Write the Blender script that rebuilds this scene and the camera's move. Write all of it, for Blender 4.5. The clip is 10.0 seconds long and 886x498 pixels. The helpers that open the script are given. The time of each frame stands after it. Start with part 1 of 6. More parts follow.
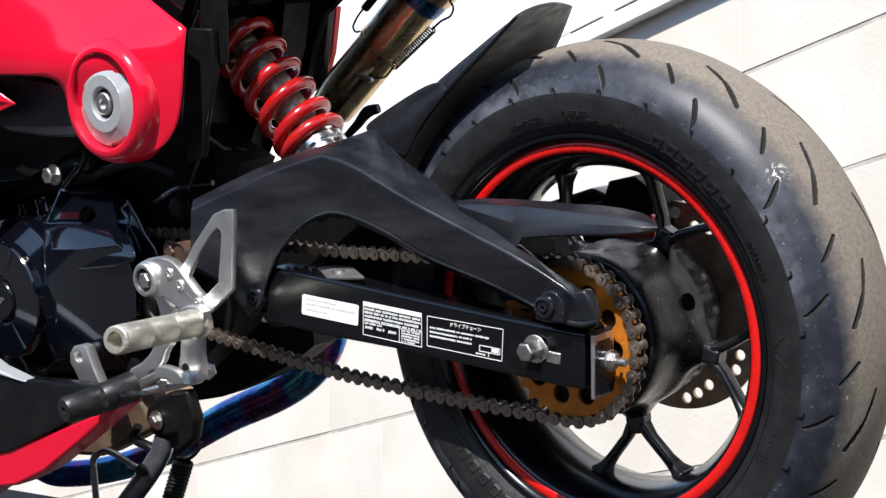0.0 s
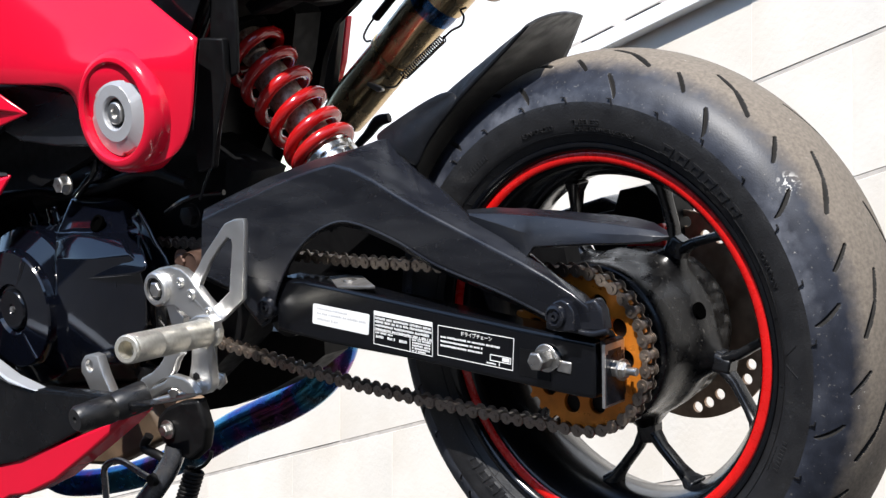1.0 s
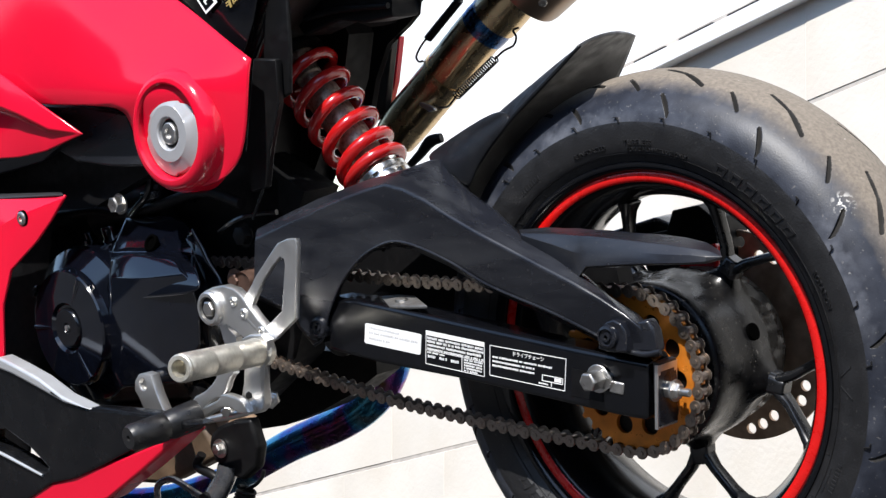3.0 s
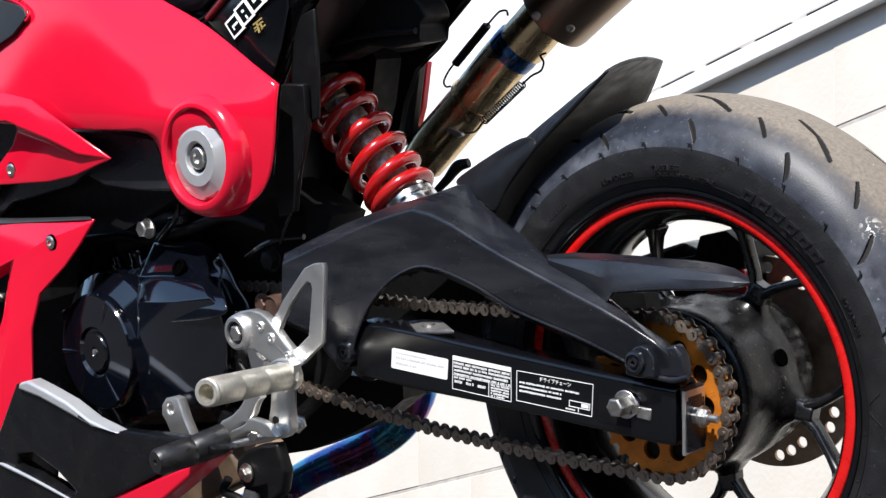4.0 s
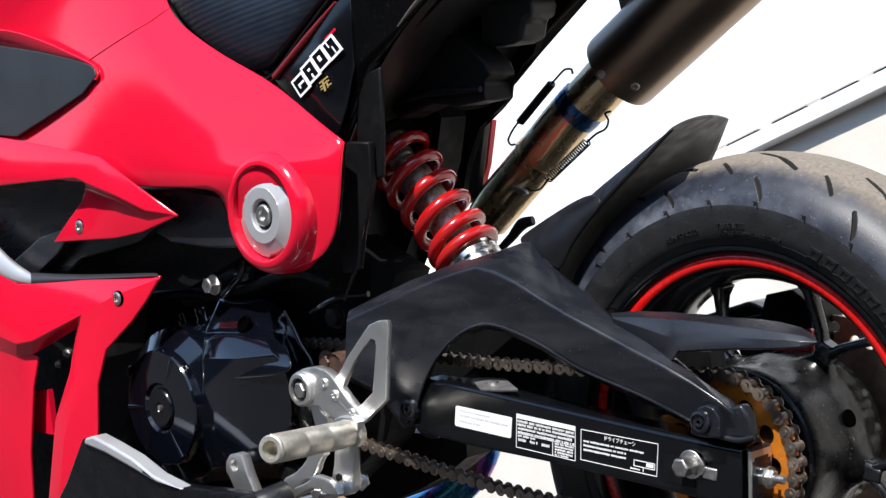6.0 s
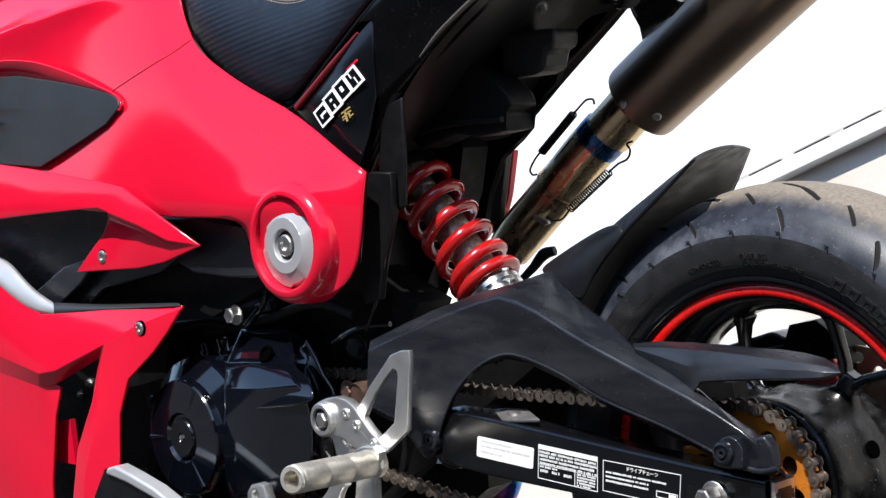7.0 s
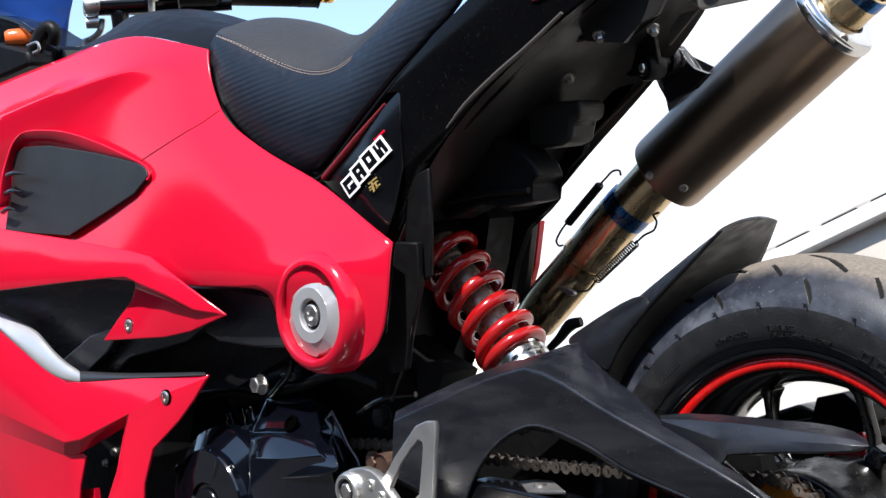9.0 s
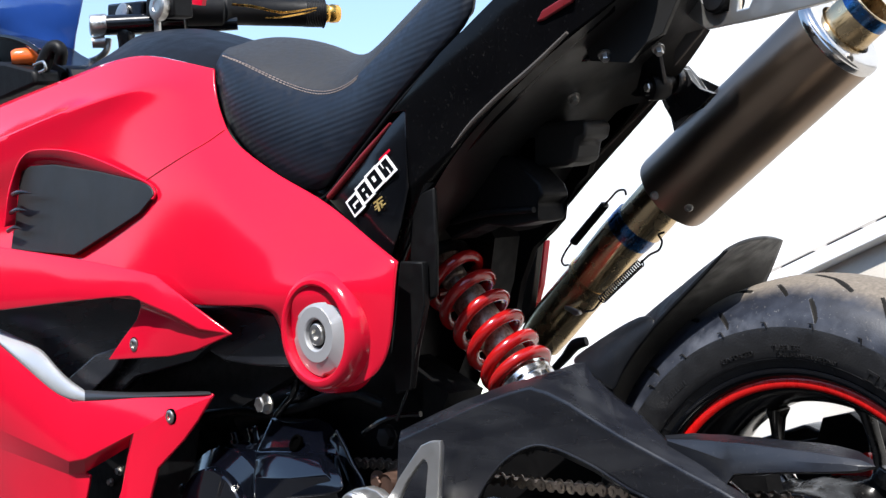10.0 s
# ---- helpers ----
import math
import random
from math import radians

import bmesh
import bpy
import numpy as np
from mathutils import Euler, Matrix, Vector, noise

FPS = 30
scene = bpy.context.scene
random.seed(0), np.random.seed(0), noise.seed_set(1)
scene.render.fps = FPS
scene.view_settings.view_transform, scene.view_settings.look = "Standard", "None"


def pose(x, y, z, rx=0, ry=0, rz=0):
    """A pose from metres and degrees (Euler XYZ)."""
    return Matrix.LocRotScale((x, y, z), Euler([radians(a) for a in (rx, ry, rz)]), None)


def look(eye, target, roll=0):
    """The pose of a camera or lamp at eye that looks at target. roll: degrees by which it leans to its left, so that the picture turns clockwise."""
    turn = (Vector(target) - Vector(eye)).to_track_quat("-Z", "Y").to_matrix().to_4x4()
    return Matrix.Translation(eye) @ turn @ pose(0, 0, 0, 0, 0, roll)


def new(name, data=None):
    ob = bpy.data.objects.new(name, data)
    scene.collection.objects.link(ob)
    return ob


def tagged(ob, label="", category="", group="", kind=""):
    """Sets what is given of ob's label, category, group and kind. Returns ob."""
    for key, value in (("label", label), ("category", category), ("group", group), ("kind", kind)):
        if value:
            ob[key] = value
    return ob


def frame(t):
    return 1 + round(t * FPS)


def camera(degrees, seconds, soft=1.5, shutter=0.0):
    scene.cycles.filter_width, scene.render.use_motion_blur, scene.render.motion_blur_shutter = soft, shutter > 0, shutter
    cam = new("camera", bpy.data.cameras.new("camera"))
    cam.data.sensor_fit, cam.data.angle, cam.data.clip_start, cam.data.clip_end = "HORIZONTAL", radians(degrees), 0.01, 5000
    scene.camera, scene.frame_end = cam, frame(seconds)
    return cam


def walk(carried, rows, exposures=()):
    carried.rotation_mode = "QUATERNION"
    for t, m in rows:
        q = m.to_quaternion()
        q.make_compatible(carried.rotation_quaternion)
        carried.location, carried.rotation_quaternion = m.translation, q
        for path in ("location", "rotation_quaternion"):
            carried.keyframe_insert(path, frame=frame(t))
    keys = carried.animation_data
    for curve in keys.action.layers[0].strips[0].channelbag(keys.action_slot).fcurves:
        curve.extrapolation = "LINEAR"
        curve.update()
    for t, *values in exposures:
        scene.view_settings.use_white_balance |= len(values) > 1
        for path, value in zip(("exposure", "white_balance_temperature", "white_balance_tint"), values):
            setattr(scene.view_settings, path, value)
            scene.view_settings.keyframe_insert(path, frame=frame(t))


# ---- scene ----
# The camera stands on one spot and turns.
cam = camera(29.77, 10.0, soft=1.4)
EYE = (0.8345, -1.2421, 0.3183)
TURNS = [
    (0, 89.673, 0.007, 40.899),
    (0.5, 89.846, 0.016, 41.039),
    (1, 89.991, 0.043, 41.267),
    (1.5, 90.139, 0.027, 41.596),
    (2, 90.303, 0.027, 42.171),
    (2.5, 90.424, 0.001, 42.661),
    (4, 91.53, -0.21, 43.982),
    (4.5, 91.996, -0.257, 44.639),
    (5, 92.425, -0.346, 45.186),
    (5.5, 92.908, -0.435, 45.699),
    (6, 93.496, -0.514, 46.176),
    (7.5, 95.066, -0.617, 47.184),
    (8, 95.725, -0.696, 47.402),
    (8.5, 96.435, -0.824, 47.641),
    (9, 96.929, -0.921, 47.79),
    (9.5, 97.314, -0.958, 47.904),
    (10, 97.594, -1.004, 47.961),
]
walk(cam, [(t, pose(*EYE, rx, ry, rz)) for t, rx, ry, rz in TURNS], exposures=[(0.0, 0.84), (10.0, 0.84)])

# World and sun.
world = bpy.data.worlds.new("sky")
scene.world = world
world.use_nodes = True
SUN_WAY = Vector((0.25, -0.69, 0.88)).normalized()   # towards the sun
nt = world.node_tree
sky = nt.nodes.new("ShaderNodeTexSky")
sky.sky_type = "NISHITA"
sky.sun_disc = False
sky.air_density, sky.dust_density, sky.ozone_density = 1.1, 0.3, 1.6
sky.sun_elevation = math.asin(SUN_WAY.z)
sky.sun_rotation = math.atan2(SUN_WAY.x, SUN_WAY.y)
nt.links.new(sky.outputs[0], nt.nodes["Background"].inputs[0])
nt.nodes["Background"].inputs[1].default_value = 0.15
sun = new("sun", bpy.data.lights.new("sun", "SUN"))
sun.data.energy, sun.data.angle, sun.data.color = 4.55, radians(0.6), (1.0, 0.965, 0.92)
sun.matrix_basis = look((0, 0, 6), Vector((0, 0, 6)) - SUN_WAY)


# Materials.
def mat(name, color, rough=0.5, metal=0.0, vary=0.12, scale=40.0, bump=0.0, bscale=300.0, coat=0.0, dirt=None, dirt_amount=0.0,
        dirt_scale=25.0, rvary=0.12, spec=0.5, stretch=None, specks=0.0, each=False):
    m = bpy.data.materials.new(name)
    m.use_nodes = True
    t = m.node_tree
    n, k = t.nodes, t.links
    b = n["Principled BSDF"]
    tc = n.new("ShaderNodeTexCoord")
    src = tc.outputs["Object"]
    if each:                                     # every piece has its own cut of the pattern
        oi, va = n.new("ShaderNodeObjectInfo"), n.new("ShaderNodeVectorMath")
        va.operation, va.inputs[2].default_value = "MULTIPLY_ADD", (0, 0, 0)
        va.inputs[1].default_value = (41.0, 23.0, 67.0)
        ve = n.new("ShaderNodeVectorMath")
        k.new(oi.outputs["Random"], va.inputs[0])
        k.new(va.outputs[0], ve.inputs[0]), k.new(src, ve.inputs[1])
        src = ve.outputs[0]
    if stretch:
        mp = n.new("ShaderNodeMapping")
        mp.inputs["Scale"].default_value = stretch
        k.new(src, mp.inputs[0])
        src = mp.outputs[0]

    def nz(s, detail=5.0):
        q = n.new("ShaderNodeTexNoise")
        q.inputs["Scale"].default_value, q.inputs["Detail"].default_value = s, detail
        k.new(src, q.inputs["Vector"])
        return q.outputs["Fac"]

    def ramp(fac, lo, hi, a=0.3, z=0.7):
        q = n.new("ShaderNodeMapRange")
        q.inputs[1].default_value, q.inputs[2].default_value, q.inputs[3].default_value, q.inputs[4].default_value = a, z, lo, hi
        k.new(fac, q.inputs[0])
        return q.outputs[0]
    big = nz(scale)
    hsv = n.new("ShaderNodeHueSaturation")
    hsv.inputs["Color"].default_value = (*color, 1)
    k.new(ramp(big, 1 - vary, 1 + vary), hsv.inputs["Value"])
    col = hsv.outputs[0]
    if dirt:
        mx = n.new("ShaderNodeMix")
        mx.data_type = "RGBA"
        mx.inputs[7].default_value = (*dirt, 1)
        k.new(col, mx.inputs[6])
        k.new(ramp(nz(dirt_scale, 9.0), 0.0, dirt_amount, 0.45, 0.72), mx.inputs[0])
        col = mx.outputs[2]
    if specks:                                   # small pale grit and chips
        mx = n.new("ShaderNodeMix")
        mx.data_type = "RGBA"
        mx.inputs[7].default_value = (0.22, 0.205, 0.185, 1)
        k.new(col, mx.inputs[6])
        q = n.new("ShaderNodeTexNoise")
        q.inputs["Scale"].default_value, q.inputs["Detail"].default_value = 330.0, 3.0
        k.new(tc.outputs["Object"], q.inputs["Vector"])
        k.new(ramp(q.outputs["Fac"], 0.0, specks, 0.66, 0.72), mx.inputs[0])
        col = mx.outputs[2]
    k.new(col, b.inputs["Base Color"])
    k.new(ramp(nz(scale * 2.3, 6.0), max(rough - rvary, 0.02), min(rough + rvary, 1.0)), b.inputs["Roughness"])
    b.inputs["Metallic"].default_value = metal
    b.inputs["Coat Weight"].default_value = coat
    b.inputs["Coat Roughness"].default_value = 0.06
    b.inputs["Specular IOR Level"].default_value = spec
    if bump:
        q = n.new("ShaderNodeBump")
        q.inputs["Strength"].default_value, q.inputs["Distance"].default_value = bump, 0.001
        k.new(nz(bscale, 4.0), q.inputs["Height"])
        k.new(q.outputs[0], b.inputs["Normal"])
    return m


RED = mat("red_paint", (0.60, 0.0050, 0.027), 0.13, 0.0, 0.04, 8, coat=0.0, rvary=0.03, spec=0.5)
RED_DEEP = mat("red_spring_paint", (0.36, 0.006, 0.007), 0.18, 0.0, 0.10, 60, coat=0.5, dirt=(0.12, 0.04, 0.03), dirt_amount=0.15, rvary=0.05)
# For the tail reflector and for the reflection painted on the side panel.
RED_DIM = mat("red_reflector_and_reflection", (0.15, 0.009, 0.012), 0.35, 0.0, 0.2, 60)
RED_RIM = mat("red_rim_stripe", (0.56, 0.006, 0.005), 0.30, 0.0, 0.08, 60, coat=0.4)
FENDER = mat("dull_fender_plastic", (0.006, 0.0065, 0.008), 0.42, 0.0, 0.15, 30, bump=0.10, bscale=1600, dirt=(0.03, 0.03, 0.032), dirt_amount=0.15, dirt_scale=70, spec=0.25, specks=0.05)
PLASTIC = mat("black_plastic", (0.0078, 0.0086, 0.012), 0.27, 0.0, 0.3, 14, bump=0.10, bscale=1600, dirt=(0.055, 0.057, 0.062), dirt_amount=0.28, dirt_scale=55, rvary=0.09, stretch=(0.22, 1.0, 1.0), specks=0.12)
GLOSS = mat("black_gloss_paint", (0.0025, 0.0028, 0.004), 0.20, 0.0, 0.2, 20, coat=0.08, dirt=(0.02, 0.019, 0.018), dirt_amount=0.08, rvary=0.05, spec=0.42)
ENGINE = mat("blue_black_engine_paint", (0.0018, 0.0023, 0.0046), 0.09, 0.0, 0.2, 30, bump=0.02, bscale=300, coat=0.6, dirt=(0.012, 0.012, 0.012), dirt_amount=0.06, rvary=0.03, spec=0.5)
BLACK = mat("dull_black", (0.0045, 0.0045, 0.005), 0.50, 0.0, 0.12, 40, bump=0.08, spec=0.18)
RUBBER = mat("tyre_rubber", (0.0095, 0.0095, 0.0105), 0.46, 0.0, 0.12, 30, bump=0.3, bscale=600, dirt=(0.030, 0.029, 0.028), dirt_amount=0.15, dirt_scale=40, specks=0.12)
SEAT = mat("seat_vinyl", (0.0065, 0.009, 0.015), 0.40, 0.0, 0.15, 50, bump=0.35, bscale=900, spec=0.38)
TOPPAD = mat("seat_top_vinyl", (0.015, 0.015, 0.016), 0.62, 0.0, 0.1, 60, bump=0.5, bscale=1200)
ALU = mat("machined_aluminium", (0.69, 0.68, 0.66), 0.38, 0.95, 0.04, 40, bump=0.12, bscale=1500, dirt=(0.55, 0.52, 0.48), dirt_amount=0.18, dirt_scale=60, rvary=0.05)
STEEL = mat("plated_steel", (0.60, 0.585, 0.56), 0.38, 1.0, 0.15, 90, bump=0.2, bscale=800, dirt=(0.22, 0.18, 0.14), dirt_amount=0.4)
HUB = mat("scuffed_satin_black", (0.0035, 0.0035, 0.004), 0.28, 0.0, 0.25, 30, bump=0.12, bscale=250, dirt=(0.05, 0.047, 0.043), dirt_amount=0.12, dirt_scale=60, spec=0.3, specks=0.35, rvary=0.12)
BELLY = mat("black_belly_paint", (0.004, 0.0042, 0.005), 0.24, 0.0, 0.2, 20, bump=0.05, bscale=1200, dirt=(0.025, 0.023, 0.021), dirt_amount=0.12, dirt_scale=40, spec=0.3, specks=0.06)
GRIP = mat("worn_rubber_grip", (0.008, 0.008, 0.0085), 0.36, 0.0, 0.2, 40, bump=0.15, bscale=500, dirt=(0.05, 0.046, 0.04), dirt_amount=0.25, dirt_scale=90, spec=0.5)
# The brown holds ground light bounced up under the engine.
OILPAN = mat("bounce_lit_casting", (0.10, 0.066, 0.040), 0.62, 0.2, 0.25, 25, bump=0.3, bscale=300, dirt=(0.03, 0.02, 0.014), dirt_amount=0.6, dirt_scale=30)
SLIDER = mat("dull_clip_metal", (0.22, 0.215, 0.21), 0.42, 0.7, 0.2, 90, bump=0.1, bscale=900, dirt=(0.05, 0.045, 0.04), dirt_amount=0.5, dirt_scale=60)
SATINBLACK = mat("satin_black_paint", (0.006, 0.0065, 0.008), 0.27, 0.0, 0.2, 20, coat=0.2, dirt=(0.03, 0.028, 0.026), dirt_amount=0.2, specks=0.08)
CHAIN = mat("chain_steel", (0.30, 0.25, 0.21), 0.40, 0.9, 0.15, 500, bump=0.05, bscale=900, dirt=(0.09, 0.055, 0.035), dirt_amount=0.55, dirt_scale=480)
GOLD = mat("orange_gold_anodised", (0.64, 0.205, 0.022), 0.36, 0.4, 0.10, 50, dirt=(0.28, 0.10, 0.015), dirt_amount=0.5, dirt_scale=60)
RUST = mat("brake_disc_steel", (0.52, 0.37, 0.26), 0.42, 0.5, 0.3, 60, bump=0.3, dirt=(0.20, 0.105, 0.055), dirt_amount=0.6, dirt_scale=40)
PIVOT = mat("rusty_dark_steel", (0.13, 0.075, 0.055), 0.5, 0.6, 0.3, 60, bump=0.3, dirt=(0.06, 0.03, 0.02), dirt_amount=0.7, dirt_scale=60)
TITAN = mat("titanium_pipe", (0.64, 0.49, 0.29), 0.24, 1.0, 0.15, 30, rvary=0.08, dirt=(0.16, 0.11, 0.06), dirt_amount=0.5)
BURNT = mat("blued_titanium", (0.05, 0.10, 0.22), 0.20, 1.0, 0.5, 60)
bt = BURNT.node_tree
heat, hn, hc = bt.nodes.new("ShaderNodeValToRGB"), bt.nodes.new("ShaderNodeTexNoise"), bt.nodes.new("ShaderNodeTexCoord")
hn.inputs["Scale"].default_value, hn.inputs["Detail"].default_value = 20.0, 2.5
bt.links.new(hc.outputs["Object"], hn.inputs["Vector"])
bt.links.new(hn.outputs["Fac"], heat.inputs[0])
stops = heat.color_ramp.elements
stops[0].position, stops[0].color = 0.30, (0.10, 0.06, 0.03, 1)
stops[1].position, stops[1].color = 0.72, (0.13, 0.08, 0.05, 1)
for at, c in ((0.40, (0.24, 0.06, 0.26, 1)), (0.46, (0.03, 0.10, 0.42, 1)), (0.58, (0.07, 0.34, 0.50, 1))):
    stops.new(at).color = c
bt.links.new(heat.outputs[0], bt.nodes["Principled BSDF"].inputs["Base Color"])
MUFFLER = mat("brushed_titanium_can", (0.29, 0.22, 0.165), 0.31, 1.0, 0.04, 12, rvary=0.03)
CAPALU = mat("silver_cap", (0.50, 0.50, 0.51), 0.48, 0.6, 0.04, 40, rvary=0.05)
WHITE = mat("white_label", (0.78, 0.78, 0.77), 0.5, 0.0, 0.03, 60)
ORANGE = mat("orange_lens", (0.75, 0.13, 0.02), 0.15, 0.0, 0.05, 60, coat=0.5)
GOLDPART = mat("gold_bar_end", (0.75, 0.42, 0.10), 0.25, 1.0, 0.1, 80)
BLUE = mat("blue_screen", (0.014, 0.050, 0.22), 0.15, 0.0, 0.1, 10, coat=0.5)
CONCRETE = mat("white_concrete_block", (0.63, 0.595, 0.54), 0.85, 0.0, 0.06, 5, bump=0.5, bscale=120, dirt=(0.53, 0.455, 0.36), dirt_amount=0.45, dirt_scale=3.5, each=True)
MORTAR = mat("grey_mortar", (0.44, 0.405, 0.37), 0.9, 0.0, 0.25, 20, bump=0.5, bscale=100)
SIDING = mat("white_siding", (0.80, 0.80, 0.79), 0.55, 0.0, 0.03, 4)
FLASHING = mat("white_flashing", (0.82, 0.83, 0.85), 0.45, 0.0, 0.04, 20)
ASPHALT = mat("dark_asphalt", (0.026, 0.026, 0.027), 0.9, 0.0, 0.2, 6, bump=0.8, bscale=150, dirt=(0.05, 0.048, 0.046), dirt_amount=0.4, dirt_scale=3)


# Mesh helpers; lengths in millimetres.
MM = 0.001


def flush(bm, name, material, parent=None, label="", smooth=40.0, mods=()):
    bmesh.ops.recalc_face_normals(bm, faces=bm.faces)
    if any(e.is_boundary for e in bm.edges) and sum(f.normal.y * f.calc_area() for f in bm.faces) > 0:
        bmesh.ops.reverse_faces(bm, faces=bm.faces)      # open skins face the machine's left side
    me = bpy.data.meshes.new(name)
    bm.to_mesh(me)
    bm.free()
    return link(me, name, material, parent, label, smooth, mods)


def link(me, name, material, parent=None, label="", smooth=40.0, mods=()):
    me.materials.clear()
    for m in (material if isinstance(material, (list, tuple)) else [material]):
        me.materials.append(m)
    if smooth:
        for p in me.polygons:
            p.use_smooth = True
        me.set_sharp_from_angle(angle=radians(smooth))
    ob = new(name, me)
    ob.parent = parent
    if label:
        tagged(ob, label)
    for kind, a, b in mods:
        md = ob.modifiers.new(kind.lower(), kind)
        if kind == "BEVEL":
            md.width, md.segments, md.limit_method, md.angle_limit = a * MM, b, "ANGLE", radians(35)
        elif kind == "SOLIDIFY":
            md.thickness, md.offset = a * MM, b
        else:
            md.levels, md.render_levels = a, a
    return ob


def bevel(w, seg=2):
    return ("BEVEL", w, seg)


def solid(w, off=-1.0):
    return ("SOLIDIFY", w, off)


def subsurf(n=2):
    return ("SUBSURF", n, 0)


def vec(p):
    return Vector(p) * MM


def part(name, bm, material, parent, label="", smooth=40.0, mods=()):
    return flush(bm, name, material, parent, label, smooth, mods)


def prism(outline, y0, y1):
    """A plate with an (x, z) outline, between two depths."""
    bm = bmesh.new()
    a = [bm.verts.new(vec((x, y0, z))) for x, z in outline]
    b = [bm.verts.new(vec((x, y1, z))) for x, z in outline]
    bm.faces.new(a), bm.faces.new(b[::-1])
    for i in range(len(a)):
        bm.faces.new((a[i - 1], a[i], b[i], b[i - 1]))
    bmesh.ops.triangulate(bm, faces=[f for f in bm.faces if len(f.verts) > 4])
    return bm


def grid(rows, closed=False):
    """A skin over rows of (x, y, z) points."""
    bm = bmesh.new()
    v = [[bm.verts.new(vec(p)) for p in r] for r in rows]
    for r, s in zip(v, v[1:]):
        for i in range(0 if closed else 1, len(r)):
            bm.faces.new((r[i - 1], r[i], s[i], s[i - 1]))
    return bm


def loft(rows, caps=True):
    """Closed rings of points, skinned and capped."""
    bm = grid(rows, True)
    bm.verts.ensure_lookup_table()
    n = len(rows[0])
    if caps:
        bm.faces.new([bm.verts[i] for i in range(n)])
        bm.faces.new([bm.verts[len(rows) * n - n + i] for i in range(n)])
    return bm


def lathe(profile, n=48, axis=((0, 0, 0), (0, 1, 0)), closed=False, into=None):
    """Profile of (along, radius) turned about an axis, from a point along a direction."""
    bm = into or bmesh.new()
    o, d = vec(axis[0]), Vector(axis[1]).normalized()
    u = d.orthogonal().normalized()
    if abs(d.y) > 0.999:
        u = Vector((1, 0, 0))
    w = d.cross(u)
    ring = []
    for a, r in profile:
        if r <= 1e-6:
            ring.append([bm.verts.new(o + d * a * MM)])
        else:
            ring.append([bm.verts.new(o + (d * a + (u * math.cos(t) + w * math.sin(t)) * r) * MM) for t in (2 * math.pi * i / n for i in range(n))])
    pairs = list(zip(ring, ring[1:])) + ([(ring[-1], ring[0])] if closed else [])
    for r, s in pairs:
        for i in range(n):
            q = [r[(i - 1) % len(r)], r[i % len(r)], s[i % len(s)], s[(i - 1) % len(s)]]
            q = list(dict.fromkeys(q))
            if len(q) > 2:
                bm.faces.new(q)
    return bm


def between(a, b, r0, r1=None, n=16, into=None, bev=0.0):
    """A round bar from a to b."""
    a, b = Vector(a), Vector(b)
    length = (b - a).length
    r1 = r0 if r1 is None else r1
    prof = [(0, 0), (0, r0 - bev), (bev, r0), (length - bev, r1), (length, r1 - bev), (length, 0)] if bev else [(0, 0), (0, r0), (length, r1), (length, 0)]
    return lathe(prof, n, (a, b - a), into=into)


def smooth_path(points, n=8):
    """Points of a curve through the given ones."""
    p = [Vector(q) for q in points]
    p = [p[0] * 2 - p[1]] + p + [p[-1] * 2 - p[-2]]
    out = []
    for i in range(1, len(p) - 2):
        for j in range(n):
            t = j / n
            out.append(0.5 * (2 * p[i] + (p[i + 1] - p[i - 1]) * t + (2 * p[i - 1] - 5 * p[i] + 4 * p[i + 1] - p[i + 2]) * t * t
                              + (3 * p[i] - p[i - 1] - 3 * p[i + 1] + p[i + 2]) * t ** 3))
    return out + [p[-2]]


def tube(points, radius, n=16, steps=8, into=None, flat=1.0):
    """A bent round bar through points; radius may be a list, one for each point."""
    path = smooth_path(points, steps) if steps > 1 else [Vector(q) for q in points]
    rad = radius if isinstance(radius, (list, tuple)) else [radius] * len(points)
    bm = into or bmesh.new()
    u = None
    rings = []
    for i, q in enumerate(path):
        d = (path[min(i + 1, len(path) - 1)] - path[max(i - 1, 0)]).normalized()
        u = d.orthogonal().normalized() if u is None else (u - d * u.dot(d)).normalized()
        w = d.cross(u)
        f = i / (len(path) - 1) * (len(rad) - 1)
        j = min(int(f), len(rad) - 2)
        r = rad[j] + (rad[j + 1] - rad[j]) * (f - j)
        rings.append([bm.verts.new((q + (u * math.cos(t) + w * math.sin(t) * flat) * r) * MM) for t in (2 * math.pi * k / n for k in range(n))])
    for r, s in zip(rings, rings[1:]):
        for k in range(n):
            bm.faces.new((r[k - 1], r[k], s[k], s[k - 1]))
    bm.faces.new(rings[0]), bm.faces.new(rings[-1][::-1])
    return bm


def plate(loops, y0, thick, edge=0.6):
    """A flat plate of (x, z) loops, holes included, with softened edges. Returns a mesh."""
    cu = bpy.data.curves.new("plate", "CURVE")
    cu.dimensions, cu.fill_mode, cu.extrude, cu.bevel_depth, cu.bevel_resolution = "2D", "BOTH", (thick / 2 - edge) * MM, edge * MM, 1
    for loop in loops:
        s = cu.splines.new("POLY")
        s.points.add(len(loop) - 1)
        for q, (x, z) in zip(s.points, loop):
            q.co = (x * MM, z * MM, 0, 1)
        s.use_cyclic_u = True
    ob = bpy.data.objects.new("plate", cu)
    me = bpy.data.meshes.new_from_object(ob)
    me.transform(Matrix.Translation((0, (y0 + thick / 2) * MM, 0)) @ Matrix.Rotation(radians(90), 4, "X"))
    bpy.data.objects.remove(ob), bpy.data.curves.remove(cu)
    return me


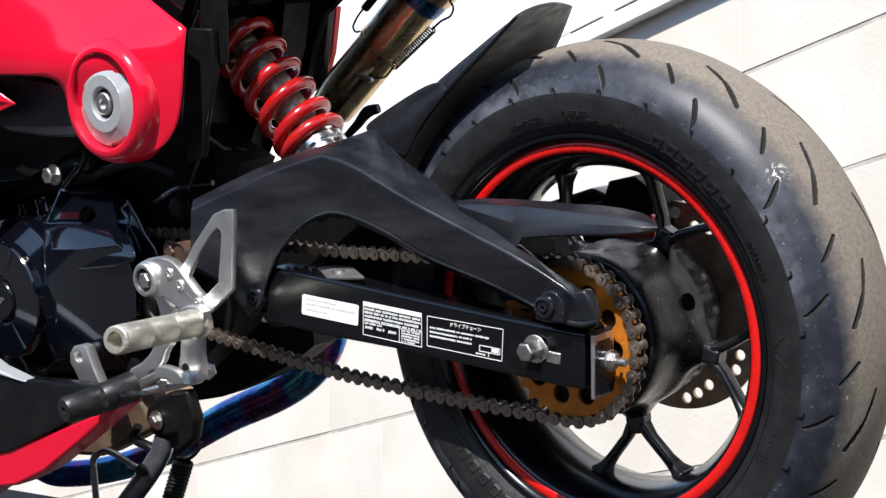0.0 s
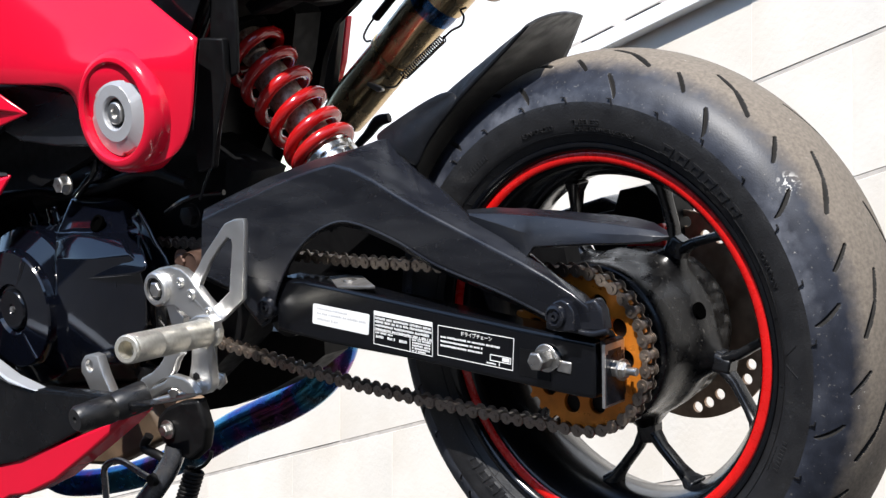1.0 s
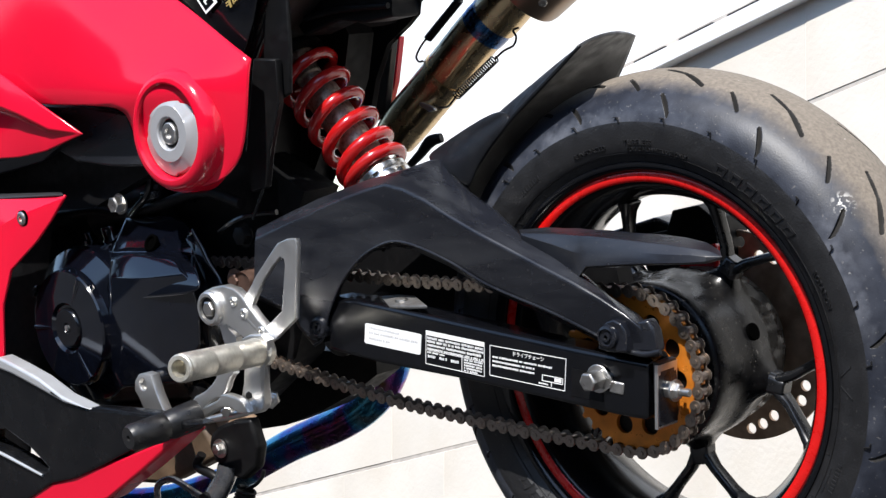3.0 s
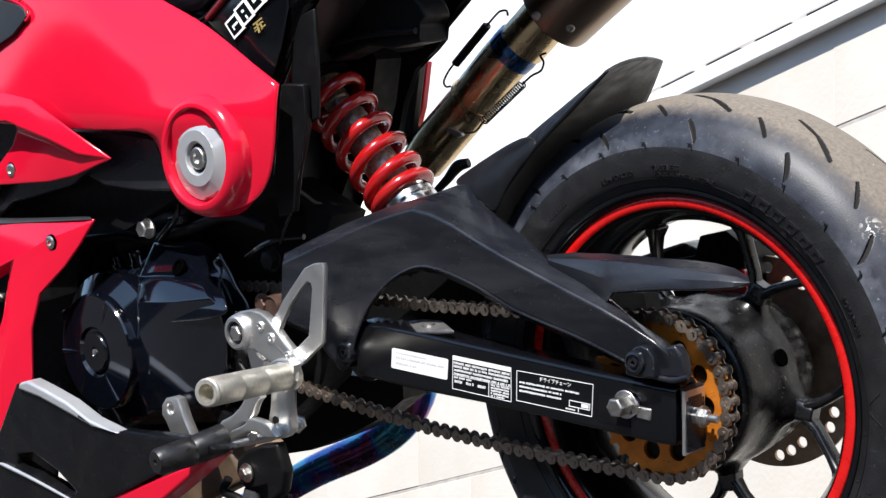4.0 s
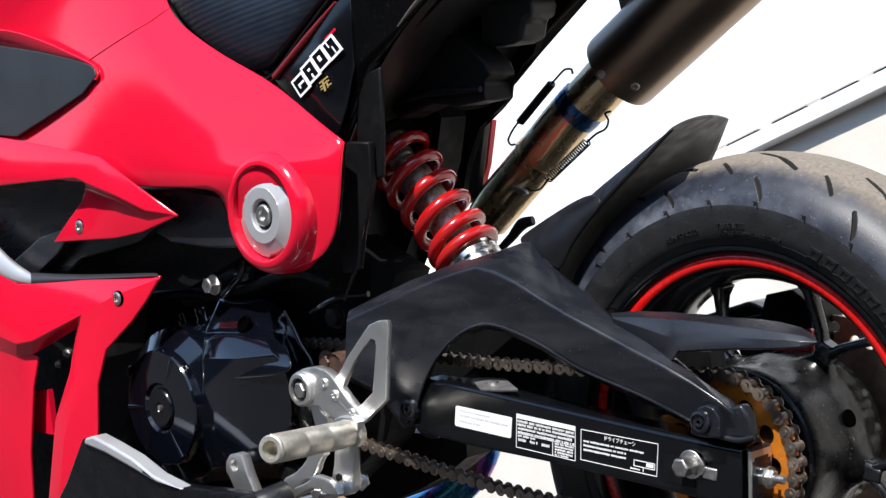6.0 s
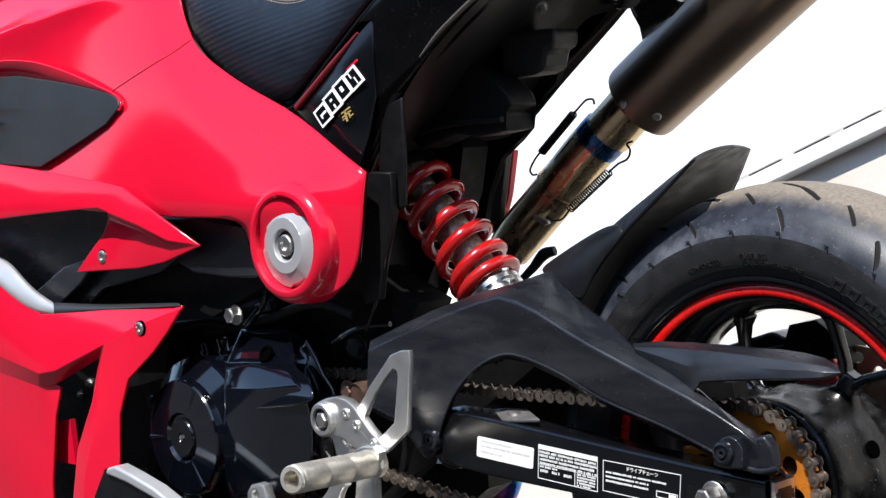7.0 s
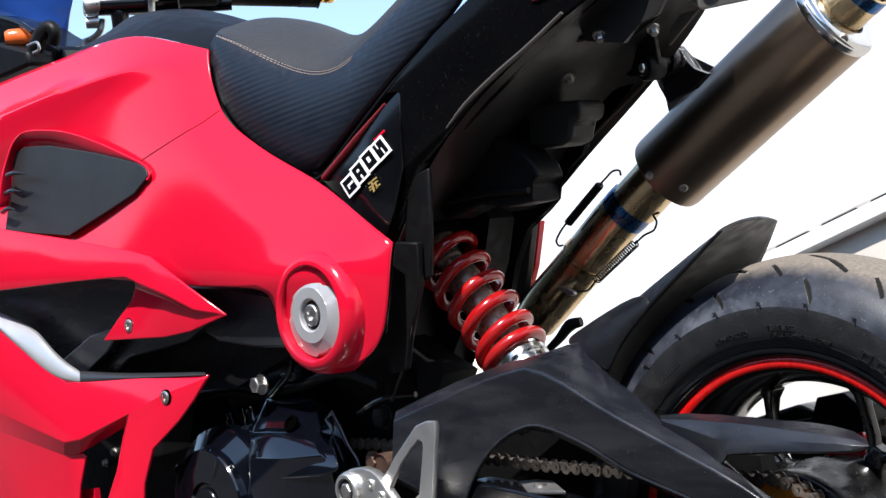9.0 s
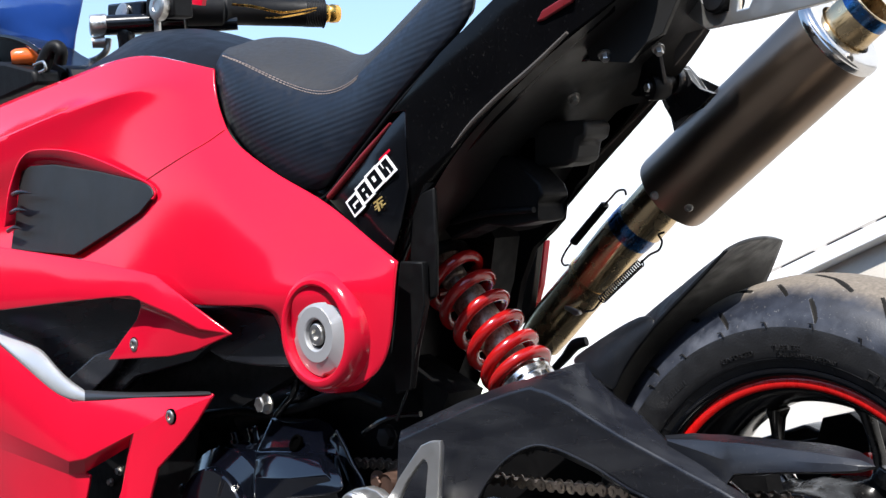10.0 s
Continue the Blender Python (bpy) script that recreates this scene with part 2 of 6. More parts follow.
def disc(cx, cz, r, n=20, rx=None, turn=0.0):
    return [(cx + r * math.cos(2 * math.pi * i / n + turn), cz + (rx or r) * math.sin(2 * math.pi * i / n + turn)) for i in range(n)]


def hexhead(at, way, r, h, washer=0.0, into=None):
    """A hexagon bolt head with its washer."""
    bm = into or bmesh.new()
    if washer:
        lathe([(0, 0), (0, washer), (2, washer), (2, 0)], 24, (at, way), into=bm)
    lathe([(1, 0), (1, r), (h - 1.2, r), (h, r * 0.82), (h, 0)], 6, (at, way), into=bm)
    return bm


def spring(a, b, r, wire, turns, n=10, into=None, tail=0.0, per=20):
    """A coil from a to b."""
    a, b = Vector(a), Vector(b)
    d = (b - a).normalized()
    u = d.orthogonal().normalized()
    w = d.cross(u)
    k = int(turns * per)
    pts = [a + (b - a) * (i / k) + (u * math.cos(2 * math.pi * i / per) + w * math.sin(2 * math.pi * i / per)) * r for i in range(k + 1)]
    return tube(pts, wire, n, 1, into)


# The setting.
def height(x, y):
    """The ground: level where the machine stands, with a drain apron falling to the wall."""
    return -0.55 * min(max(y - 0.15, 0.0), 1.1) - 0.12 * min(max(-x - 1.3, 0.0), 20.0) * min(max(y, 0.0), 1.0)


gx = [-600, -60, -12, -6, -4, -3, -2.2, -1.6, -1.2, -0.8, -0.4, 0, 0.4, 0.8, 1.2, 2, 4, 10, 60, 600]
gy = [-600, -60, -12, -5, -2.5, -1.5, -0.8, -0.3, 0, 0.30, 0.6, 0.9, 1.2, 1.5, 1.9, 4, 12, 60, 600]
bm = bmesh.new()
v = [[bm.verts.new((x, y, height(x, y))) for x in gx] for y in gy]
for r, s in zip(v, v[1:]):
    for i in range(1, len(r)):
        bm.faces.new((r[i - 1], r[i], s[i], s[i - 1]))
ground = flush(bm, "ground", ASPHALT)
tagged(ground, "dark dry asphalt yard, falling to a drain by the wall", "ground", kind="structure")

# The block wall runs past the machine's far side; its courses climb with the slope of the street.
WALL = pose(-0.2, 0.95, 0.0, 0, 0, -13.0)      # x along the wall, y behind it, z up
CLIMB = 0.225
TOP = 0.808 + 0.182 * CLIMB                    # the wall's top over x = 0
wall = new("wall_north")
wall.matrix_basis = WALL
tagged(wall, "white concrete block wall with thin grey joints", "wall", kind="structure")


def on_wall(x, y, z):
    return Vector((x, y, z + CLIMB * x))


def slab(x0, x1, y0, y1, z0, z1, into=None):
    """A block whose long sides climb with the courses."""
    bm = into or bmesh.new()
    q = [bm.verts.new(on_wall(x, y, z)) for z in (z0, z1) for x, y in ((x0, y0), (x1, y0), (x1, y1), (x0, y1))]
    for f in ((0, 3, 2, 1), (4, 5, 6, 7), (0, 1, 5, 4), (1, 2, 6, 5), (2, 3, 7, 6), (3, 0, 4, 7)):
        bm.faces.new([q[i] for i in f])
    return bm


part("mortar", slab(-9.0, 5.0, 0.0012, 0.12, TOP - 2.6, TOP), MORTAR, wall, smooth=0)
block_mesh = None
for row in range(8):
    z1 = TOP - 0.2 * row - 0.002
    x = -4.8 + 0.2 * (row % 2) + 0.078
    while x < 3.3:
        if block_mesh is None:
            bm = bmesh.new()
            q = [bm.verts.new((a, b, c + CLIMB * a)) for a, b, c in ((0, 0, 0), (0.3997, 0, 0), (0.3997, 0, 0.1925), (0, 0, 0.1925), (0, 0.1, 0), (0.3997, 0.1, 0), (0.3997, 0.1, 0.1925), (0, 0.1, 0.1925))]
            for f in ((0, 1, 2, 3), (4, 7, 6, 5), (0, 4, 5, 1), (1, 5, 6, 2), (2, 6, 7, 3), (3, 7, 4, 0)):
                bm.faces.new([q[i] for i in f])
            bmesh.ops.bevel(bm, geom=[e for e in bm.edges if all(v.co.y < 0.01 for v in e.verts)], offset=0.0006, segments=1, affect="EDGES")
            first = part("block", bm, CONCRETE, wall, smooth=0)
            block_mesh = first.data
            block = first
        else:
            block = new("block", block_mesh)
            block.parent = wall
        block.location = on_wall(x, 0.0004 * math.sin(x * 7.0 + row * 3.0), z1 - 0.197)
        x += 0.4
# far ends of the wall
part("wall_end", slab(-9.0, -4.9, 0.0, 0.11, TOP - 2.4, TOP), CONCRETE, wall, smooth=0)
part("wall_end", slab(3.4, 5.0, 0.0, 0.11, TOP - 2.4, TOP), CONCRETE, wall, smooth=0)

# Folded metal flashing with drain slots on the wall's top, and the white siding over it.
trim = new("trim")
trim.matrix_basis = WALL
tagged(trim, "white folded metal flashing with dark drain slots", "trim", kind="structure")
part("flashing", slab(-0.95, 5.0, -0.026, 0.06, TOP - 0.045, TOP - 0.018), FLASHING, trim, smooth=0, mods=(bevel(1.5, 2),))
k = -0.93
while k < 2.5:
    part("drain_slot", slab(k, k + 0.080, -0.025, -0.015, TOP - 0.0182, TOP - 0.0148), BLACK, trim, smooth=0)
    k += 0.115
siding = new("wall_siding")
siding.matrix_basis = WALL
tagged(siding, "white ribbed metal siding over the block wall", "wall", kind="structure")
bm = bmesh.new()
x, low, high = -1.75, [], []
prof = []
while x < 5.0:
    prof += [(x, 0.02), (x + 0.09, 0.02), (x + 0.10, 0.032), (x + 0.14, 0.032), (x + 0.15, 0.02)]
    x += 0.15
for a, b in prof:
    low.append(bm.verts.new(on_wall(a, b, TOP - 0.030))), high.append(bm.verts.new((a, b, 3.4)))
for i in range(1, len(prof)):
    bm.faces.new((low[i - 1], low[i], high[i], high[i - 1]))
bmesh.ops.remove_doubles(bm, verts=bm.verts, dist=1e-4)
part("siding", bm, SIDING, siding, smooth=0, mods=(solid(60),))
# Unseen dark walls, added behind the camera to darken what gloss paint reflects.
UNSEEN_WALL = mat("unseen_dark_wall", (0.045, 0.044, 0.042), 0.9, 0.0, 0.15, 1.5, bump=0.5, bscale=60)
for name, m, x0, x1, h in (("wall_south", pose(0, -5.5, 0), -12.0, 14.0, 2.5), ("wall_east", pose(7.5, 0, 0, 0, 0, 90), -5.5, 3.0, 3.0), ("wall_west", pose(-12.0, 0, 0, 0, 0, 90), -5.5, -0.6, 2.6)):
    bm = bmesh.new()
    q = [bm.verts.new((x, y, z)) for z in (-0.6, h) for x, y in ((x0, 0), (x1, 0), (x1, 0.25), (x0, 0.25))]
    for f in ((0, 3, 2, 1), (4, 5, 6, 7), (0, 1, 5, 4), (1, 2, 6, 5), (2, 3, 7, 6), (3, 0, 4, 7)):
        bm.faces.new([q[i] for i in f])
    w = flush(bm, name, UNSEEN_WALL, smooth=0)
    w.matrix_basis = m
    tagged(w, "plain dark wall added out of view to darken reflections", "wall", kind="structure")


# The machine, leaning on its side stand. Its own frame: x to its tail, y to its right side, z up, the rear axle at the origin.
bike = new("motorcycle")
bike.matrix_basis = pose(0, 0, 0, 9.0) @ Matrix.Translation((0, 0, 0.2485))
tagged(bike, "small red and black sport motorcycle leaning on its side stand", "motorcycle")


# Rear wheel.
wheel = part("rear_wheel", lathe([(-40, 12), (-40, 30), (60, 30), (60, 12)], 32, closed=True), GLOSS, bike, "black rear wheel with red rim stripe")


def crown(y):
    """The tyre's radius at a distance y from its middle."""
    return 200.0 + 47.0 * math.sqrt(max(0.0, 1 - (y / 61.0) ** 2))


def tyre_mesh():
    """Tread with cut grooves, then sidewalls with raised rings."""
    cuts = []
    for k in range(15):
        a = 24.0 * k
        for side in (1, -1):
            o = a if side == 1 else a - 12.0
            cuts.append(([(o + 14.1, -13 * side), (o + 8.4, -21 * side), (o + 2.6, -34 * side)], 1.6))
            cuts.append(([(o + 19.9, -32 * side), (o + 16.0, -45 * side)], 1.45))
            cuts.append(([(o + 9.6, -48 * side), (o + 6.3, -58 * side)], 1.45))
    m, prof = 2400, []
    for i in range(-120, 121):
        y = 61.0 * math.sin(i / 120 * math.pi / 2)
        prof.append((y, crown(y)))
    # sidewalls down to the bead
    side = [(-61, 200), (-60.8, 194), (-60, 188), (-58.6, 182), (-57.6, 180.5), (-56.5, 179), (-54.5, 175), (-52.0, 171.5), (-49.0, 168.5), (-45, 165)]
    full = [(y, r) for y, r in side[::-1]] + prof[1:-1] + [(-y, r) for y, r in side]
    ny = len(full)
    depth = np.zeros((m, ny))
    ya = np.array([q[0] for q in full])
    tread = np.array([r > 206.5 for y, r in full])
    th = np.arange(m) * 360.0 / m
    for pts, half in cuts:
        for (t0, y0), (t1, y1) in zip(pts, pts[1:]):
            lo, hi = min(t0, t1) - 1, max(t0, t1) + 1
            d = (th - lo) % 360
            idx = np.nonzero(d <= hi - lo)[0]
            tt = lo + d[idx]
            px, py = tt[:, None] * 4.2, ya[None, :]
            ax, bx = t0 * 4.2, t1 * 4.2
            ex, ey = bx - ax, y1 - y0
            wide = half * np.where((pts[0][0] == t0) & (pts[0][1] == y0), 0.75, 1.0)
            f = np.clip(((px - ax) * ex + (py - y0) * ey) / (ex * ex + ey * ey), 0, 1)
            dist = np.hypot(px - ax - f * ex, py - y0 - f * ey)
            g = np.clip((wide * (0.62 + 0.38 * np.sin(np.pi * np.clip(f, 0.08, 0.92))) + 0.5 - dist) / 1.1, 0, 1) * 4.5 * tread[None, :]
            depth[idx] = np.maximum(depth[idx], g)
    yy = np.broadcast_to(ya, (m, ny))
    rr = np.array([q[1] for q in full])[None, :] - depth
    ang = np.radians(th)[:, None]
    co = np.stack([rr * np.cos(ang), yy, rr * np.sin(ang)], -1).reshape(-1, 3) * MM
    i, j = np.meshgrid(np.arange(m), np.arange(ny - 1), indexing="ij")
    a = i * ny + j
    b = ((i + 1) % m) * ny + j
    faces = np.stack([a, a + 1, b + 1, b], -1).reshape(-1, 4)
    me = bpy.data.meshes.new("tyre")
    me.from_pydata(co.tolist(), [], faces.tolist())
    cut = (depth.reshape(-1)[faces] > 0.8).any(1)
    for p, k, c in zip(me.polygons, tread[faces % ny].all(1), cut):
        p.material_index = 2 if c else 1 if k else 0
    return me


tyre_me = tyre_mesh()
TREAD = mat("worn_tread_rubber", (0.013, 0.0155, 0.024), 0.40, 0.0, 0.3, 60, bump=0.12, bscale=700, dirt=(0.050, 0.054, 0.066), dirt_amount=0.28, dirt_scale=60, rvary=0.10, spec=0.42, specks=0.35)
GROOVE = mat("groove_rubber", (0.016, 0.015, 0.014), 0.8, 0.0, 0.2, 60, spec=0.2)
# dust ground into the middle of the tread, with a ragged edge
tt = TREAD.node_tree
tn, tl = tt.nodes, tt.links
tco, sep, edge, ab, ad, mr, mixd, grit = [tn.new("ShaderNode" + k) for k in ("TexCoord", "SeparateXYZ", "TexNoise", "Math", "Math", "MapRange", "Mix", "TexNoise")]
tl.new(tco.outputs["Object"], sep.inputs[0])
ab.operation = "ABSOLUTE"
tl.new(sep.outputs[1], ab.inputs[0])
edge.inputs["Scale"].default_value, edge.inputs["Detail"].default_value = 110.0, 12.0
tl.new(tco.outputs["Object"], edge.inputs["Vector"])
ad.operation = "MULTIPLY_ADD"
tl.new(edge.outputs["Fac"], ad.inputs[0])
ad.inputs[1].default_value = 0.012
tl.new(ab.outputs[0], ad.inputs[2])
mr.inputs[1].default_value, mr.inputs[2].default_value, mr.inputs[3].default_value, mr.inputs[4].default_value = 0.036, 0.052, 0.97, 0.0
tl.new(ad.outputs[0], mr.inputs[0])
grit.inputs["Scale"].default_value, grit.inputs["Detail"].default_value = 320.0, 10.0
tl.new(tco.outputs["Object"], grit.inputs["Vector"])
dust = tn.new("ShaderNodeValToRGB")
dust.color_ramp.elements[0].position, dust.color_ramp.elements[0].color = 0.32, (0.125, 0.104, 0.082, 1)
dust.color_ramp.elements[1].position, dust.color_ramp.elements[1].color = 0.68, (0.185, 0.156, 0.125, 1)
tl.new(grit.outputs["Fac"], dust.inputs[0])
mixd.data_type = "RGBA"
tb = tn["Principled BSDF"]
old = tb.inputs["Base Color"].links[0].from_socket
tl.new(mr.outputs[0], mixd.inputs[0]), tl.new(old, mixd.inputs[6]), tl.new(dust.outputs[0], mixd.inputs[7])
# pale scuffs where the tread meets the sidewall
scuff, patch, sm, pm, mul = [tn.new("ShaderNode" + k) for k in ("Mix", "TexNoise", "MapRange", "MapRange", "Math")]
patch.inputs["Scale"].default_value, patch.inputs["Detail"].default_value = 9.0, 3.0
tl.new(tco.outputs["Object"], patch.inputs["Vector"])
sm.inputs[1].default_value, sm.inputs[2].default_value, sm.inputs[3].default_value, sm.inputs[4].default_value = 0.0610, 0.0715, 0.0, 0.8
pm.inputs[1].default_value, pm.inputs[2].default_value = 0.42, 0.62
tl.new(ad.outputs[0], sm.inputs[0]), tl.new(patch.outputs["Fac"], pm.inputs[0])
mul.operation = "MULTIPLY"
tl.new(sm.outputs[0], mul.inputs[0]), tl.new(pm.outputs[0], mul.inputs[1])
scuff.data_type = "RGBA"
scuff.inputs[7].default_value = (0.19, 0.20, 0.23, 1)
tl.new(mixd.outputs[2], scuff.inputs[6]), tl.new(mul.outputs[0], scuff.inputs[0])
# one white graze on the shoulder and loose pale grit over the dust
graze, far, near, flake, fm, both, pale, gm, top_ = [tn.new("ShaderNode" + k) for k in ("TexNoise", "VectorMath", "MapRange", "TexNoise", "MapRange", "Math", "Mix", "MapRange", "Math")]
far.operation, far.inputs[1].default_value = "DISTANCE", (0.190, -0.046, 0.132)
tl.new(tco.outputs["Object"], far.inputs[0]), tl.new(far.outputs["Value"], near.inputs[0])
near.inputs[1].default_value, near.inputs[2].default_value, near.inputs[3].default_value, near.inputs[4].default_value = 0.003, 0.011, 0.9, 0.0
for node, size in ((graze, 260.0), (flake, 210.0)):
    node.inputs["Scale"].default_value, node.inputs["Detail"].default_value = size, 4.0
    tl.new(tco.outputs["Object"], node.inputs["Vector"])
gm.inputs[1].default_value, gm.inputs[2].default_value = 0.50, 0.58
tl.new(graze.outputs["Fac"], gm.inputs[0])
both.operation = "MULTIPLY"
tl.new(gm.outputs[0], both.inputs[0]), tl.new(near.outputs[0], both.inputs[1])
fm.inputs[1].default_value, fm.inputs[2].default_value, fm.inputs[4].default_value = 0.72, 0.77, 0.4
tl.new(flake.outputs["Fac"], fm.inputs[0])
top_.operation = "MAXIMUM"
tl.new(both.outputs[0], top_.inputs[0]), tl.new(fm.outputs[0], top_.inputs[1])
pale.data_type = "RGBA"
pale.inputs[7].default_value = (0.62, 0.60, 0.56, 1)
tl.new(scuff.outputs[2], pale.inputs[6]), tl.new(top_.outputs[0], pale.inputs[0])
tl.new(pale.outputs[2], tb.inputs["Base Color"])
rg = tn.new("ShaderNodeMapRange")
rg.inputs[3].default_value, rg.inputs[4].default_value = 0.47, 0.85
tl.new(mr.outputs[0], rg.inputs[0]), tl.new(rg.outputs[0], tb.inputs["Roughness"])
mi = [p.material_index for p in tyre_me.polygons]
link(tyre_me, "tyre", [RUBBER, TREAD, GROOVE], wheel, "worn dusty black road tyre with slanted grooves", 120)
for p, k in zip(tyre_me.polygons, mi):
    p.material_index = k

part("rim", lathe([(-44, 171.5), (-52.5, 173.0), (-54.4, 172.2), (-54.7, 170.4), (-53.4, 167.4), (-50.6, 164.8), (-48.2, 163.8), (-47.4, 160), (-46.8, 155.2), (-44.5, 152.6), (-40, 149.5), (-30, 145.5), (-20, 141),
                         (15, 141), (25, 145), (40, 150), (47, 156), (50, 163), (49, 168.5), (42, 168.5), (40, 160), (20, 150), (-20, 150), (-36, 160)],
                        160, closed=True), GLOSS, wheel, "gloss black cast rim")
part("rim_stripe", lathe([(-47.0, 164.0), (-48.5, 163.6), (-49.2, 162), (-49.4, 159.3), (-48.9, 156.6), (-47.8, 155.2), (-45.5, 155.5)], 160, closed=True), RED_RIM, wheel, "bright red rim stripe")

# Hub and spokes.
# Reflection-free black: the shade inside holes and recesses, painted on solid pieces.
HOLE_SHADE = mat("hollow_shade", (0.001, 0.001, 0.001), 0.9, 0.0, 0.1, 40, spec=0.0)
HUB_AT = -88                                   # the angle of the first spoke
rings = []
for y, r, lobe in ((-60, 20, 0), (-60, 67, 0), (-58.5, 70, 0), (-55, 71, 0), (-48, 71.5, 0), (-40, 71.5, 0), (-32, 71.5, 0), (-22, 72, 0), (-14, 73, 2), (-9, 74, 5), (-4, 75, 10), (2, 75, 14), (9, 74, 15), (14, 74, 12), (20, 73, 7), (26, 72, 2), (34, 71, 0), (48, 69, 0), (54, 66, 0), (54, 20, 0)):
    ring = []
    for k in range(180):
        d = 2.0 * k
        w = (0.5 + 0.5 * math.cos(radians(5 * (d - HUB_AT)))) ** 5
        rr = r + lobe * w
        ring.append((rr * math.cos(radians(d)), y, rr * math.sin(radians(d))))
    rings.append(ring)
part("hub", loft(rings, False), HUB, wheel, "scuffed satin black hub flowing into the spokes", 50)
hp = Vector((71, -4, 21))
hd = Vector((hp.x, 0, hp.z)).normalized()
# A solid plug, blackened like the inside of a hole.
part("hub_hole", lathe([(60, 0), (60, 8), (76.5, 7.5), (76.5, 0)], 20, ((0, hp.y, 0), hd)), HOLE_SHADE, wheel)


def spoke(angle):
    """A spoke that forks towards the rim."""
    bm = bmesh.new()

    def at(r, deg, y):
        return Vector((r * math.cos(radians(deg)), y, r * math.sin(radians(deg))))

    def bar(stations):
        rings = []
        for i, (q, w, y0, y1) in enumerate(stations):
            d = stations[min(i + 1, len(stations) - 1)][0] - stations[max(i - 1, 0)][0]
            s = d.cross(Vector((0, 1, 0))).normalized()
            rings.append([bm.verts.new((Vector((q.x, 0, q.z)) + s * w * a + Vector((0, y, 0))) * MM)
                          for a, y in ((-1, y1), (-1, y0 + 4), (-0.55, y0), (0.55, y0), (1, y0 + 4), (1, y1))])
        for r, s in zip(rings, rings[1:]):
            for i in range(6):
                bm.faces.new((r[i - 1], r[i], s[i], s[i - 1]))
        bm.faces.new(rings[0]), bm.faces.new(rings[-1][::-1])
    bar([(at(70, angle, 0), 10.0, -4, 14), (at(88, angle, 0), 9.5, -4, 14), (at(99, angle, 0), 8.0, -3, 13)])
    for sgn in (-1, 1):
        bar([(at(88, angle + sgn * 2.0, 0), 5, -3, 13), (at(104, angle + sgn * 7.0, 0), 4.2, -2, 11), (at(124, angle + sgn * 13.5, 0), 4.0, -4, 10), (at(134, angle + sgn * 16, 0), 4.6, -6, 11), (at(143, angle + sgn * 18, 0), 8, -10, 14)])
    return bm


for k in range(5):
    part("spoke", spoke(-88 + 72 * k), SATINBLACK, wheel, smooth=75, mods=(bevel(2.5, 3),))

# Raised lettering bands on the tyre, as plain raised blocks.
def side_radius_y(r):
    t = [(165, -45), (168.5, -49), (171.5, -52), (175, -54.5), (179, -56.5), (182, -58.6), (188, -60), (194, -60.8), (200, -61)]
    for (a, ya), (b, yb) in zip(t, t[1:]):
        if r <= b:
            return ya + (yb - ya) * (r - a) / (b - a)
    return -61.0


def raised(bm, deg, r, w, h, lift=0.7, skew=0.0):
    """A small raised block on the sidewall, w along the tread and h outwards."""
    q = []
    for up in (0, 1):
        for da, dr in ((-w / 2, -h / 2), (w / 2, -h / 2), (w / 2, h / 2), (-w / 2, h / 2)):
            rr = r + dr
            a = radians(deg) + (da + skew * dr) / rr
            q.append(bm.verts.new(vec((rr * math.cos(a), side_radius_y(rr) + (-lift if up else 1.0), rr * math.sin(a)))))
    for f in ((4, 5, 6, 7), (0, 1, 5, 4), (1, 2, 6, 5), (2, 3, 7, 6), (3, 0, 4, 7)):
        bm.faces.new([q[i] for i in f])


bm = bmesh.new()
for rep in (0, 180):
    for k in range(6):                      # large maker's mark
        d = 60.9 - k * 4.66 + rep
        raised(bm, d + 1.25, 185.5, 3.4, 11, 1.3, skew=-0.3)
        raised(bm, d - 1.2, 185.5, 2.8, 11, 1.3, skew=-0.3)
        raised(bm, d - 0.4, 190.0, 8.0, 2.2, 1.3), raised(bm, d + 0.4, 181.0, 8.0, 2.2, 1.3)
    for base, n, r in ((128, 8, 190), (-22, 8, 190), (-24, 7, 182)):
        for k in range(n):
            raised(bm, base - k * 1.05 + rep, r, 1.6 if k % 3 else 2.3, 4.2, 0.5)
    for k in range(2):
        raised(bm, 1 - 5 * k + rep, 188, 1.2, 11, skew=0.8 - 1.6 * k)
for k in range(28):
    raised(bm, 2.5 + 12.68 * k, 209, 0.7, 5, 0.8, 0.35)
    raised(bm, 3.2 + 12.68 * k, 211.2, 2.4, 0.7, 0.9)
    raised(bm, 9 + 12.68 * k, 176, 0.9, 4, 0.6, 0.3)
tagged(part("sidewall_lettering", bm, RUBBER, wheel, "raised black sidewall lettering", smooth=0), kind="stuff")


def arc_writing(text, size, deg, r):
    """Raised letters round the sidewall, read from outside the wheel."""
    cu = bpy.data.curves.new("writing", "FONT")
    cu.body, cu.size, cu.align_x, cu.align_y, cu.extrude = text, size, "CENTER", "CENTER", 0.9
    ob = bpy.data.objects.new("writing", cu)
    me = bpy.data.meshes.new_from_object(ob)
    bpy.data.objects.remove(ob), bpy.data.curves.remove(cu)
    for v in me.vertices:
        rr, a = r + v.co.y, radians(deg) - v.co.x / r
        v.co = vec((rr * math.cos(a), side_radius_y(rr) - 0.2 - v.co.z, rr * math.sin(a)))
    return link(me, "sidewall_writing", RUBBER, wheel, smooth=0)


def sidewall(p):
    return math.degrees(math.atan2(p[1], p[0])), math.hypot(*p)


